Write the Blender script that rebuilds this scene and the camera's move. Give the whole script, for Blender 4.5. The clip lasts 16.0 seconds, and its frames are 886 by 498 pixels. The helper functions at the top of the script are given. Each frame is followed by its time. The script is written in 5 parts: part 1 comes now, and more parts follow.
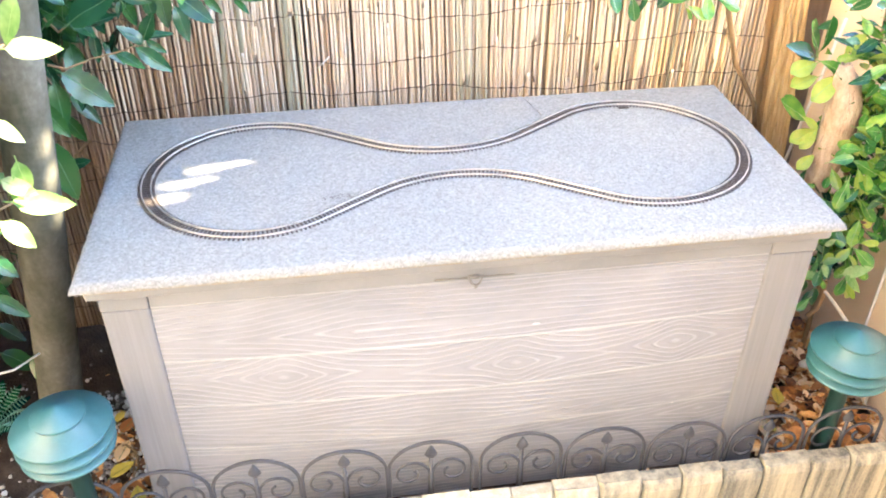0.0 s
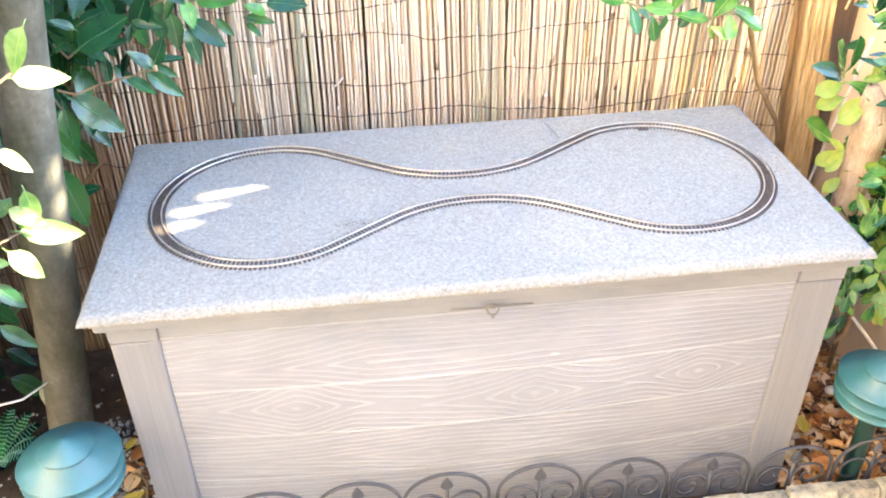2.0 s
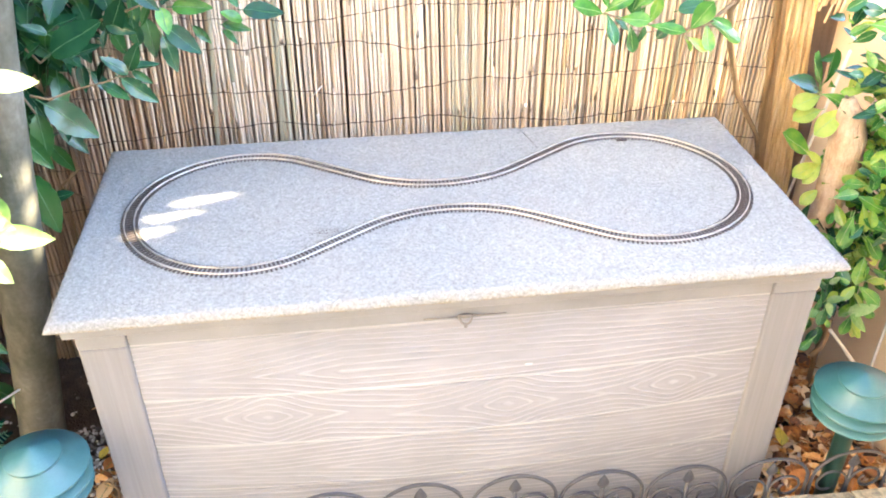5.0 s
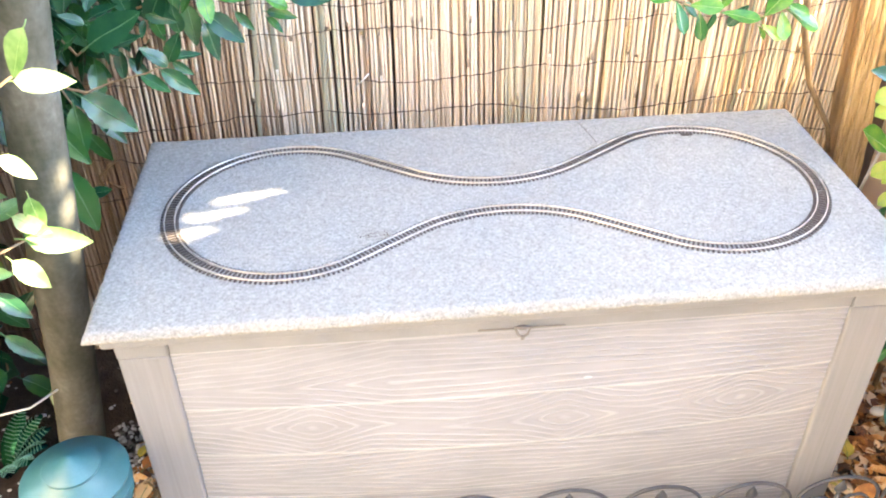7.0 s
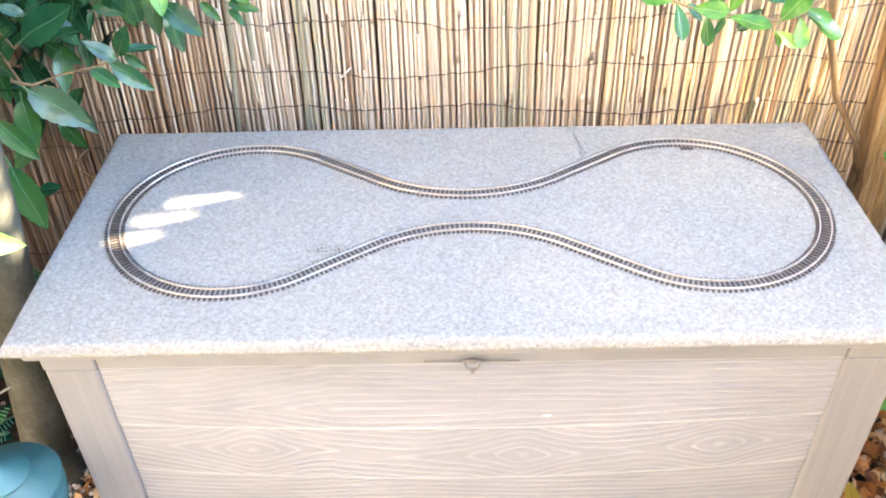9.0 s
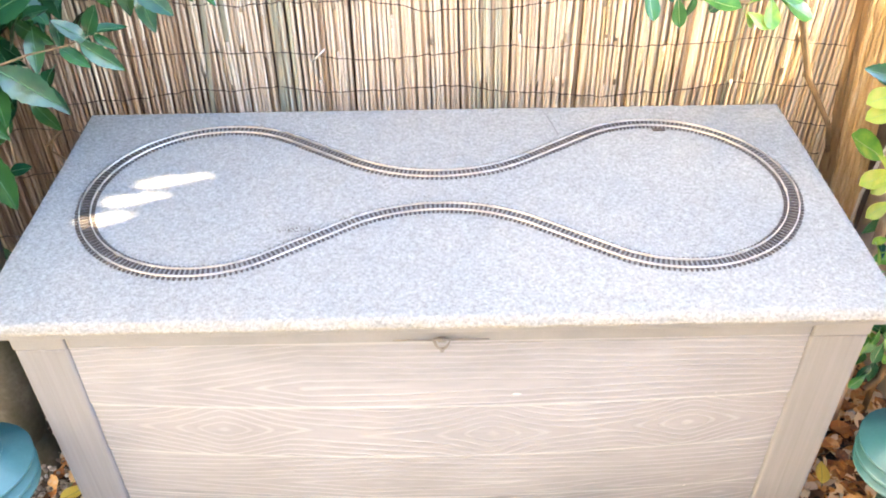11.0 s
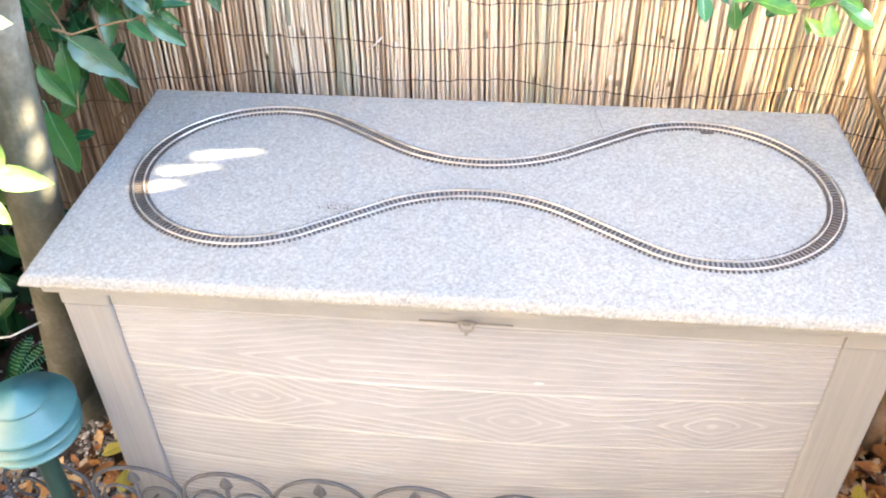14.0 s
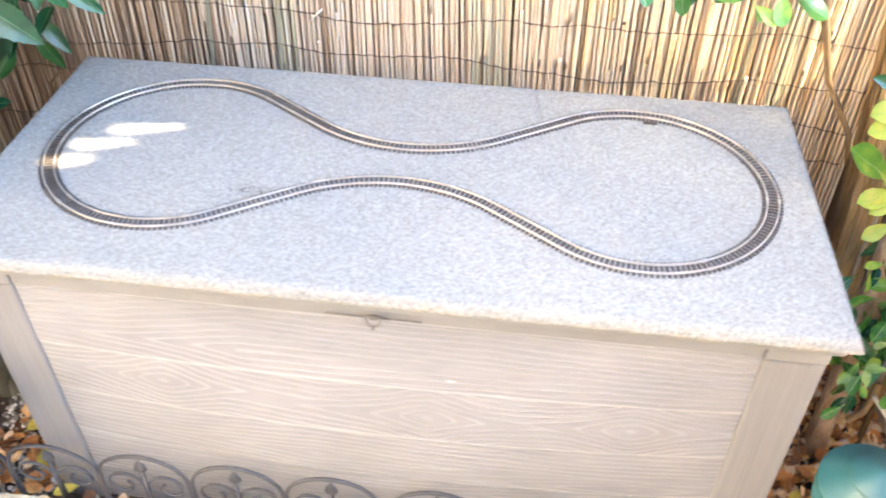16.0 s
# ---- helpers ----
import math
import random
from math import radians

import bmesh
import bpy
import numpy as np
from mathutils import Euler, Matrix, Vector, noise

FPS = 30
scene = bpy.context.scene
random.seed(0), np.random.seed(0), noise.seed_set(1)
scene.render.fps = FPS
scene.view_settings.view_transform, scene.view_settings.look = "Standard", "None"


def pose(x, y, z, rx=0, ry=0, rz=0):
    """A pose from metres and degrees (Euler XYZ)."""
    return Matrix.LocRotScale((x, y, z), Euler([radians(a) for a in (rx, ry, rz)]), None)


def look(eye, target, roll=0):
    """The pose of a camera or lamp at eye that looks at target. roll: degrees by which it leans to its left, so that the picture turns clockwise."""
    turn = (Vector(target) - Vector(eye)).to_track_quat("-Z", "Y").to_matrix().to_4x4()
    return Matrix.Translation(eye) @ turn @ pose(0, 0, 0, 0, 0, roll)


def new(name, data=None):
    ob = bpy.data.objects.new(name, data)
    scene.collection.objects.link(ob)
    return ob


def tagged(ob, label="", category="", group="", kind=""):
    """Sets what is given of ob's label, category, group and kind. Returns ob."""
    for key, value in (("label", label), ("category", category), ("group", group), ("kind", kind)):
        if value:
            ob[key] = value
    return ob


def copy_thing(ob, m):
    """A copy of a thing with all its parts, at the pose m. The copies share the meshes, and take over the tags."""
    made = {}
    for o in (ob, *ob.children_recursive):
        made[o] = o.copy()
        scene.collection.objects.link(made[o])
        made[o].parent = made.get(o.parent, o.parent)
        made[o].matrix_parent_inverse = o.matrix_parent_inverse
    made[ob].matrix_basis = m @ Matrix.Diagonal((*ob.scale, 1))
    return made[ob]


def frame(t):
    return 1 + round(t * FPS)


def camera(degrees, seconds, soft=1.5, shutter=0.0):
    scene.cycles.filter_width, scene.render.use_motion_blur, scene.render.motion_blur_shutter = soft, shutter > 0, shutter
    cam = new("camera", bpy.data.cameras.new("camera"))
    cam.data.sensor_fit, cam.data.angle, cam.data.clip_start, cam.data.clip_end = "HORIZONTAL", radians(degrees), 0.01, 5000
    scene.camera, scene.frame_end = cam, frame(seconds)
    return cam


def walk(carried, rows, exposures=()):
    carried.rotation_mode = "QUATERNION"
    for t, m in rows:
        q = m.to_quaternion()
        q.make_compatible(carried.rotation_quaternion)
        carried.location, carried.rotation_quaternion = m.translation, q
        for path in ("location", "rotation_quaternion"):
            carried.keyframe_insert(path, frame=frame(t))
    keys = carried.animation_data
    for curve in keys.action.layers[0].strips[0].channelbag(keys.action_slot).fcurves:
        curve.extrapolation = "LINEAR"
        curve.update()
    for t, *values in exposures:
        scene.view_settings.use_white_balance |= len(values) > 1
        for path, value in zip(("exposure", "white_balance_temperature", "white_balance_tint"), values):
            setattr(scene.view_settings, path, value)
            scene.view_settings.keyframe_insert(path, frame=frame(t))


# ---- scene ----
cam = camera(53.9, 16.0, soft=1.9, shutter=0.5)
PATH = [
    (0, (0.404, -1.09, 1.443), (0.641, 0.526, 0.289), 0.1),
    (0.5, (0.438, -1.076, 1.44), (0.652, 0.542, 0.285), -0.4),
    (1, (0.436, -1.055, 1.438), (0.63, 0.571, 0.289), -0.1),
    (1.5, (0.418, -1.039, 1.437), (0.612, 0.589, 0.291), -0.1),
    (2, (0.408, -1.041, 1.448), (0.614, 0.591, 0.311), -0.6),
    (2.5, (0.413, -1.042, 1.452), (0.651, 0.595, 0.328), -0.9),
    (3, (0.429, -1.031, 1.447), (0.68, 0.606, 0.327), -0.7),
    (3.5, (0.437, -1.03, 1.45), (0.691, 0.606, 0.329), -0.3),
    (4, (0.43, -1.044, 1.445), (0.677, 0.6, 0.333), 0.3),
    (6.3, (0.457, -1.034, 1.436), (0.608, 0.598, 0.291), -1.3),
    (6.5, (0.455, -1.006, 1.429), (0.591, 0.621, 0.274), -1.3),
    (7, (0.416, -0.936, 1.445), (0.562, 0.673, 0.267), -0.6),
    (7.5, (0.441, -0.904, 1.449), (0.638, 0.691, 0.258), 0.1),
    (8, (0.549, -0.848, 1.457), (0.633, 0.742, 0.247), 1.3),
    (8.5, (0.586, -0.827, 1.451), (0.603, 0.763, 0.238), 0.5),
    (9, (0.592, -0.815, 1.444), (0.581, 0.758, 0.209), -1.2),
    (9.5, (0.585, -0.819, 1.442), (0.579, 0.744, 0.195), -1.1),
    (10, (0.605, -0.825, 1.441), (0.616, 0.728, 0.18), -0.9),
    (10.2, (0.611, -0.823, 1.437), (0.629, 0.728, 0.173), -0.9),
    (12.5, (0.64, -0.836, 1.437), (0.607, 0.734, 0.197), -0.8),
    (13, (0.656, -0.834, 1.433), (0.598, 0.732, 0.19), -1.1),
    (13.5, (0.661, -0.851, 1.438), (0.577, 0.717, 0.199), -0.3),
    (14, (0.685, -0.86, 1.426), (0.524, 0.697, 0.181), -0.8),
    (14.5, (0.708, -0.84, 1.427), (0.5, 0.686, 0.151), -1.5),
    (15, (0.733, -0.831, 1.421), (0.508, 0.681, 0.131), -1.5),
    (15.5, (0.730, -0.822, 1.443), (0.568, 0.674, 0.126), -0.7),
    (16, (0.818, -0.776, 1.424), (0.635, 0.722, 0.112), 0.6),
]
walk(cam, [(t, look(eye, target, roll)) for t, eye, target, roll in PATH], exposures=[(0, 4.12, 6600, 12.5), (4, 4.12, 6600, 12.5), (6.5, 4.12, 6720, 12.5), (8.5, 4.11, 6740, 12.5), (10, 4.10, 6800, 12.5), (13, 4.10, 6760, 12.5), (14.5, 4.10, 6800, 12.5), (16, 4.10, 6800, 12.5)])

# ---- light ----
SUN_AZ, SUN_EL = radians(104), radians(40)      # azimuth from +y towards +x
SUN_DIR = Vector((math.sin(SUN_AZ) * math.cos(SUN_EL), math.cos(SUN_AZ) * math.cos(SUN_EL), math.sin(SUN_EL)))
world = bpy.data.worlds.new("sky")
scene.world = world
world.use_nodes = True
wn = world.node_tree.nodes
sky = wn.new("ShaderNodeTexSky")
sky.sky_type, sky.sun_disc, sky.sun_elevation, sky.sun_rotation = "NISHITA", False, SUN_EL, SUN_AZ
sky.air_density, sky.dust_density, sky.ozone_density = 1.0, 0.3, 3.0
wn["Background"].inputs["Strength"].default_value = 0.103
world.node_tree.links.new(sky.outputs["Color"], wn["Background"].inputs["Color"])
sun = new("sun", bpy.data.lights.new("sun", "SUN"))
sun.data.energy, sun.data.angle, sun.data.color = 5.0, radians(0.53), (1.0, 0.84, 0.60)
sun.matrix_world = look(SUN_DIR * 10, (0, 0, 0))


# ---- materials ----
def material(name, colours, rough=0.7, scale=(30, 30, 30), fine=400, bump=0.15, bump_scale=None, metal=0.0, spec=0.4,
             spread=0.12, random_colour=0.0, island=False, distance=0.002, sheen=0.0, transmit=0.0):
    """Two scales of noise over a ramp of colours, fine relief, and a shift from piece to piece."""
    m = bpy.data.materials.new(name)
    m.use_nodes = True
    nt = m.node_tree
    n, l = nt.nodes, nt.links
    bsdf = n["Principled BSDF"]
    co = n.new("ShaderNodeTexCoord")
    mp = n.new("ShaderNodeMapping")
    mp.inputs["Scale"].default_value = scale
    l.new(co.outputs["Object"], mp.inputs["Vector"])
    shift = None
    if random_colour:
        src = n.new("ShaderNodeNewGeometry").outputs["Random Per Island"] if island else n.new("ShaderNodeObjectInfo").outputs["Random"]
        shift = src
        add = n.new("ShaderNodeVectorMath")
        add.operation = "ADD"
        mul = n.new("ShaderNodeMath")
        mul.operation = "MULTIPLY"
        mul.inputs[1].default_value = 37.0
        l.new(src, mul.inputs[0])
        l.new(mul.outputs[0], add.inputs[1])
        l.new(mp.outputs[0], add.inputs[0])
        vec = add.outputs[0]
    else:
        vec = mp.outputs[0]
    big = n.new("ShaderNodeTexNoise")
    big.inputs["Scale"].default_value, big.inputs["Detail"].default_value, big.inputs["Roughness"].default_value = 1.0, 5.0, 0.6
    l.new(vec, big.inputs["Vector"])
    small = n.new("ShaderNodeTexNoise")
    small.inputs["Scale"].default_value, small.inputs["Detail"].default_value = fine, 2.0
    l.new(co.outputs["Object"], small.inputs["Vector"])
    mix = n.new("ShaderNodeMath")
    mix.operation = "MULTIPLY_ADD"
    l.new(small.outputs[0], mix.inputs[0])
    mix.inputs[1].default_value = spread * 2
    sub = n.new("ShaderNodeMath")
    sub.operation = "ADD"
    sub.inputs[1].default_value = -spread
    l.new(big.outputs[0], sub.inputs[0])
    l.new(sub.outputs[0], mix.inputs[2])
    fac = mix.outputs[0]
    if shift is not None:
        pp = n.new("ShaderNodeMath")
        pp.operation = "MULTIPLY_ADD"
        pp.inputs[1].default_value = random_colour
        l.new(shift, pp.inputs[0])
        off = n.new("ShaderNodeMath")
        off.operation = "ADD"
        off.inputs[1].default_value = -random_colour / 2
        l.new(fac, off.inputs[0])
        l.new(off.outputs[0], pp.inputs[2])
        fac = pp.outputs[0]
    ramp = n.new("ShaderNodeValToRGB")
    el = ramp.color_ramp.elements
    k = len(colours)
    while len(el) < k:
        el.new(0.5)
    for i, c in enumerate(colours):
        el[i].position = 0.5 if k == 1 else 0.22 + 0.56 * i / (k - 1)
        el[i].color = (*c, 1)
    l.new(fac, ramp.inputs[0])
    l.new(ramp.outputs[0], bsdf.inputs["Base Color"])
    bsdf.inputs["Roughness"].default_value, bsdf.inputs["Metallic"].default_value = rough, metal
    bsdf.inputs["Specular IOR Level"].default_value = spec
    if sheen:
        bsdf.inputs["Sheen Weight"].default_value = sheen
    if bump:
        b = n.new("ShaderNodeBump")
        b.inputs["Strength"].default_value, b.inputs["Distance"].default_value = bump, distance
        src = small
        if bump_scale:
            src = n.new("ShaderNodeTexNoise")
            src.inputs["Scale"].default_value, src.inputs["Detail"].default_value = 1.0, 4.0
            mb = n.new("ShaderNodeMapping")
            mb.inputs["Scale"].default_value = bump_scale
            l.new(co.outputs["Object"], mb.inputs["Vector"])
            l.new(mb.outputs[0], src.inputs["Vector"])
        l.new(src.outputs[0], b.inputs["Height"])
        l.new(b.outputs[0], bsdf.inputs["Normal"])
    if transmit:
        tr = n.new("ShaderNodeBsdfTranslucent")
        l.new(ramp.outputs[0], tr.inputs["Color"])
        sh = n.new("ShaderNodeMixShader")
        sh.inputs[0].default_value = transmit
        l.new(bsdf.outputs[0], sh.inputs[1])
        l.new(tr.outputs[0], sh.inputs[2])
        l.new(sh.outputs[0], n["Material Output"].inputs["Surface"])
    return m


def grain_material(name, base, line, knots, half, lines=94.0, depth=0.0016):
    """Moulded wood grain on a plank: embossed contour lines that part round knots (x, z, slope to either side, size of the eye), and a bead at either edge."""
    m = bpy.data.materials.new(name)
    m.use_nodes = True
    n, l = m.node_tree.nodes, m.node_tree.links
    bsdf = n["Principled BSDF"]
    co = n.new("ShaderNodeTexCoord")

    def op(kind, a, b=None, c=None):
        q = n.new("ShaderNodeMath")
        q.operation = kind
        for i, v in enumerate((a, b, c)):
            if v is None:
                continue
            if isinstance(v, (int, float)):
                q.inputs[i].default_value = v
            else:
                l.new(v, q.inputs[i])
        return q.outputs[0]

    def noise_of(scale, detail=2.0, add=None):
        mp = n.new("ShaderNodeMapping")
        mp.inputs["Scale"].default_value = scale
        l.new(co.outputs["Object"], mp.inputs["Vector"])
        vec = mp.outputs[0]
        if add is not None:
            va = n.new("ShaderNodeVectorMath")
            va.operation = "ADD"
            l.new(vec, va.inputs[0])
            l.new(add, va.inputs[1])
            vec = va.outputs[0]
        t = n.new("ShaderNodeTexNoise")
        t.inputs["Scale"].default_value, t.inputs["Detail"].default_value = 1.0, detail
        l.new(vec, t.inputs["Vector"])
        return t.outputs[0]

    sep = n.new("ShaderNodeSeparateXYZ")
    l.new(co.outputs["Object"], sep.inputs[0])
    x, z = sep.outputs["X"], sep.outputs["Z"]
    seed = op("MULTIPLY", n.new("ShaderNodeObjectInfo").outputs["Random"], 31.0)
    wob = op("ADD", op("MULTIPLY", op("SUBTRACT", noise_of((2.6, 1.0, 9.0), 1.0, seed), 0.5), 0.014), op("MULTIPLY", op("SUBTRACT", noise_of((7.0, 1.0, 20.0), 1.0, seed), 0.5), 0.010))
    zz = op("ADD", z, wob)
    f = None
    for kx, kz, before, after, eye in knots:
        dz = op("SUBTRACT", zz, kz)
        soft = 0.006 if eye else 0.0025
        up = op("SUBTRACT", op("SQRT", op("ADD", op("MULTIPLY", dz, dz), soft * soft)), soft)
        dx = op("SUBTRACT", x, kx)
        run = op("MAXIMUM", op("MULTIPLY", dx, after), op("MULTIPLY", dx, -before))
        d = op("ADD", up, op("MULTIPLY", op("TANH", op("MULTIPLY", run, 1 / 0.045)), 0.045))
        if eye:
            near = op("SUBTRACT", op("SQRT", op("ADD", op("MULTIPLY", dx, dx), 0.0006)), 0.0245)
            d = op("ADD", d, op("MULTIPLY", op("TANH", op("MULTIPLY", near, 0.36 / eye)), eye))
        f = d if f is None else op("SMOOTH_MIN", f, d, 0.004)
    ph = op("PINGPONG", op("MULTIPLY", f, lines), 0.5)
    ramp = n.new("ShaderNodeValToRGB")
    ramp.color_ramp.elements[0].position, ramp.color_ramp.elements[1].position = 0.05, 0.20
    ramp.color_ramp.elements[0].color, ramp.color_ramp.elements[1].color = (1, 1, 1, 1), (0, 0, 0, 1)
    l.new(ph, ramp.inputs[0])
    strength = op("ADD", op("MULTIPLY", noise_of((4, 5, 14), 2.0, seed), 1.9), -0.30)
    lin = op("MULTIPLY", ramp.outputs[0], op("MINIMUM", op("MAXIMUM", strength, 0.30), 1.0))
    bead = op("MINIMUM", op("MAXIMUM", op("MULTIPLY", op("SUBTRACT", op("ABSOLUTE", z), half - 0.0040), 700.0), 0.0), 1.0)
    seam = op("MULTIPLY", bead, 0.30)
    fine = noise_of((18, 30, 190), 3.0)
    dirt = noise_of((5, 5, 9), 5.0, seed)
    # highlights on ridges and edge beads are put into the colour as lighter lines
    fac = op("ADD", op("ADD", op("MULTIPLY", lin, 0.27), seam), op("ADD", op("MULTIPLY", fine, 0.26), op("MULTIPLY", dirt, 0.42)))
    col = n.new("ShaderNodeValToRGB")
    col.color_ramp.elements[0].position, col.color_ramp.elements[1].position = 0.22, 0.92
    col.color_ramp.elements[0].color, col.color_ramp.elements[1].color = (*base, 1), (*line, 1)
    l.new(fac, col.inputs[0])
    l.new(col.outputs[0], bsdf.inputs["Base Color"])
    b = n.new("ShaderNodeBump")
    b.inputs["Strength"].default_value, b.inputs["Distance"].default_value = 0.9, depth
    l.new(op("ADD", op("MAXIMUM", lin, bead), op("MULTIPLY", fine, 0.15)), b.inputs["Height"])
    l.new(b.outputs[0], bsdf.inputs["Normal"])
    bsdf.inputs["Roughness"].default_value = 0.55
    bsdf.inputs["Specular IOR Level"].default_value = 0.35
    return m


M_CARPET = material("grey_carpet", [(0.180, 0.178, 0.166), (0.295, 0.294, 0.274), (0.422, 0.420, 0.393)], 0.95, (210, 210, 210), 600, 0.8, distance=0.003, spread=0.22, spec=0.1)
M_FIBRE = material("carpet_fibre", [(0.140, 0.140, 0.134), (0.226, 0.226, 0.218), (0.342, 0.342, 0.329)], 0.95, (20, 20, 20), 300, 0, random_colour=0.9, island=True, spec=0.1)
M_BOARD = material("chipboard_edge", [(0.22, 0.17, 0.11), (0.36, 0.28, 0.19)], 0.8, (60, 60, 60))
PLASTIC_BASE, PLASTIC_LINE = (0.197, 0.202, 0.221), (0.410, 0.420, 0.447)
KNOTS = [[(-0.25, 0.0, 0.08, 0.06, 0), (0.33, 0.01, 0.08, 0.1, 0.012)], [(0.46, 0.024, 0.13, 0.14, 0), (-0.32, -0.030, 0.06, 0.05, 0)], [(-0.10, -0.012, 0.085, 0.05, 0), (0.40, -0.040, 0.09, 0.12, 0)],
         [(-0.330, 0.0095, 0.085, 0.085, 0.024), (0.0765, -0.0045, 0.08, 0.08, 0.018), (0.375, 0.002, 0.08, 0.08, 0.020)], [(-0.20, -0.020, 0.17, 0.012, 0)]]
PLANK_EDGES = (0.020, 0.118, 0.226, 0.336, 0.443, 0.5635)
M_PLANKS = [grain_material("moulded_taupe_plank", PLASTIC_BASE, PLASTIC_LINE, k, (b - a) / 2) for k, a, b in zip(KNOTS, PLANK_EDGES, PLANK_EDGES[1:])]
M_POSTG = material("moulded_taupe_post", [(0.172, 0.175, 0.187), (0.196, 0.199, 0.213), (0.224, 0.228, 0.243)], 0.55, (170, 90, 4), 300, 0.35, bump_scale=(300, 90, 5), distance=0.0012, spread=0.06)
M_PLASTIC = material("taupe_plastic", [(0.194, 0.197, 0.208), (0.228, 0.233, 0.246), (0.266, 0.271, 0.285)], 0.55, (8, 8, 8), 300, 0.08)
M_SPLASH = material("dried_splash", [(0.40, 0.40, 0.41), (0.52, 0.52, 0.53)], 0.7, (200, 200, 200))
M_LATCH = material("grey_latch", [(0.13, 0.122, 0.118), (0.21, 0.20, 0.192)], 0.5, (30, 30, 30))
M_RAIL = material("nickel_rail", [(0.46, 0.43, 0.38), (0.62, 0.59, 0.54), (0.76, 0.74, 0.71)], 0.48, (25, 25, 25), 500, 0.03, metal=0.9)
M_SLEEPER = material("brown_sleeper", [(0.050, 0.040, 0.034), (0.085, 0.067, 0.057)], 0.6, (80, 80, 80), 500, 0.1, random_colour=0.3)
M_REED = material("split_reed", [(0.49, 0.36, 0.245), (0.62, 0.482, 0.348), (0.71, 0.575, 0.425), (0.77, 0.652, 0.50), (0.80, 0.692, 0.545)], 0.55, (90, 90, 14), 260, 0.3, random_colour=0.20, spread=0.12)
M_GOLD_REED = material("golden_reed", [(0.48, 0.32, 0.17), (0.64, 0.47, 0.27), (0.76, 0.60, 0.39), (0.80, 0.67, 0.47), (0.83, 0.73, 0.55)], 0.55, (90, 90, 14), 260, 0.3, random_colour=0.36, spread=0.12)
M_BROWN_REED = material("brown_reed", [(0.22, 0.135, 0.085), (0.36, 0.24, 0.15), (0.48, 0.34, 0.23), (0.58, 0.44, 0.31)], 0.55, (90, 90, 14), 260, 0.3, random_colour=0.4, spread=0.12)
M_OLIVE_REED = material("straw_reed", [(0.44, 0.40, 0.26), (0.56, 0.51, 0.36), (0.65, 0.60, 0.46)], 0.55, (60, 60, 9), 260, 0.25, random_colour=0.35, spread=0.06)
M_GREEN_REED = material("greenish_reed", [(0.20, 0.18, 0.12), (0.30, 0.275, 0.19), (0.38, 0.35, 0.26)], 0.6, (60, 60, 5), 260, 0.25)
M_WIRE = material("rusty_wire", [(0.06, 0.042, 0.034), (0.16, 0.115, 0.09)], 0.7, (90, 90, 90), 500, 0.2)
M_DARK_BOARD = material("old_fence_board", [(0.09, 0.065, 0.05), (0.16, 0.12, 0.09), (0.22, 0.17, 0.13)], 0.85, (30, 30, 3), 260, 0.4)
M_SAWN = material("rough_sawn_timber", [(0.40, 0.24, 0.10), (0.62, 0.42, 0.19), (0.74, 0.55, 0.29), (0.83, 0.70, 0.46)], 0.75, (110, 110, 9), 300, 0.9, bump_scale=(240, 240, 20), distance=0.006, spread=0.16)
M_BROWN_WOOD = material("brown_timber", [(0.24, 0.145, 0.065), (0.40, 0.26, 0.125), (0.52, 0.36, 0.185)], 0.75, (60, 60, 5), 300, 0.6, bump_scale=(120, 120, 10), distance=0.003)
M_PALE_TIMBER = material("weathered_pale_timber", [(0.13, 0.125, 0.105), (0.25, 0.235, 0.185), (0.37, 0.335, 0.245), (0.44, 0.40, 0.30), (0.47, 0.45, 0.39)], 0.8, (48, 48, 4), 260, 0.8, bump_scale=(130, 130, 10), distance=0.003, random_colour=0.4, spread=0.14)
M_TEAL = material("teal_plastic", [(0.014, 0.098, 0.110), (0.026, 0.132, 0.148), (0.062, 0.186, 0.200)], 0.46, (16, 16, 16), 300, 0.08, spec=0.9)
M_DARK_GREEN = material("dark_green_plastic", [(0.005, 0.026, 0.024), (0.009, 0.040, 0.035)], 0.45, (30, 30, 30), 300, 0.05)
M_IRON = material("black_border_wire", [(0.034, 0.037, 0.046), (0.062, 0.067, 0.080)], 0.5, (60, 60, 60), 400, 0.15)
M_POLE = material("grey_beige_bark", [(0.026, 0.029, 0.018), (0.062, 0.063, 0.045), (0.105, 0.103, 0.085), (0.185, 0.182, 0.165)], 0.7, (17, 17, 9), 120, 0.5, bump_scale=(120, 120, 45))
M_CUT = material("pale_rough_bark", [(0.28, 0.17, 0.10), (0.44, 0.30, 0.19), (0.56, 0.42, 0.29), (0.66, 0.54, 0.41)], 0.8, (45, 45, 22), 220, 1.0, bump_scale=(90, 90, 30), distance=0.008)
M_STEM = material("brown_stem", [(0.16, 0.10, 0.05), (0.34, 0.23, 0.12)], 0.7, (40, 40, 40), 300, 0.3)
M_WALL = material("tan_render", [(0.74, 0.57, 0.39), (0.80, 0.64, 0.46), (0.84, 0.70, 0.53)], 0.8, (3, 3, 3), 200, 0.15)
M_UNSEEN_WALL = material("sandstone_render", [(0.63, 0.54, 0.42), (0.70, 0.61, 0.49)], 0.85, (2, 2, 2), 150, 0.15)
M_SOIL = material("dark_soil", [(0.025, 0.018, 0.013), (0.06, 0.042, 0.03), (0.11, 0.08, 0.06)], 0.95, (22, 22, 22), 200, 0.8, distance=0.006)
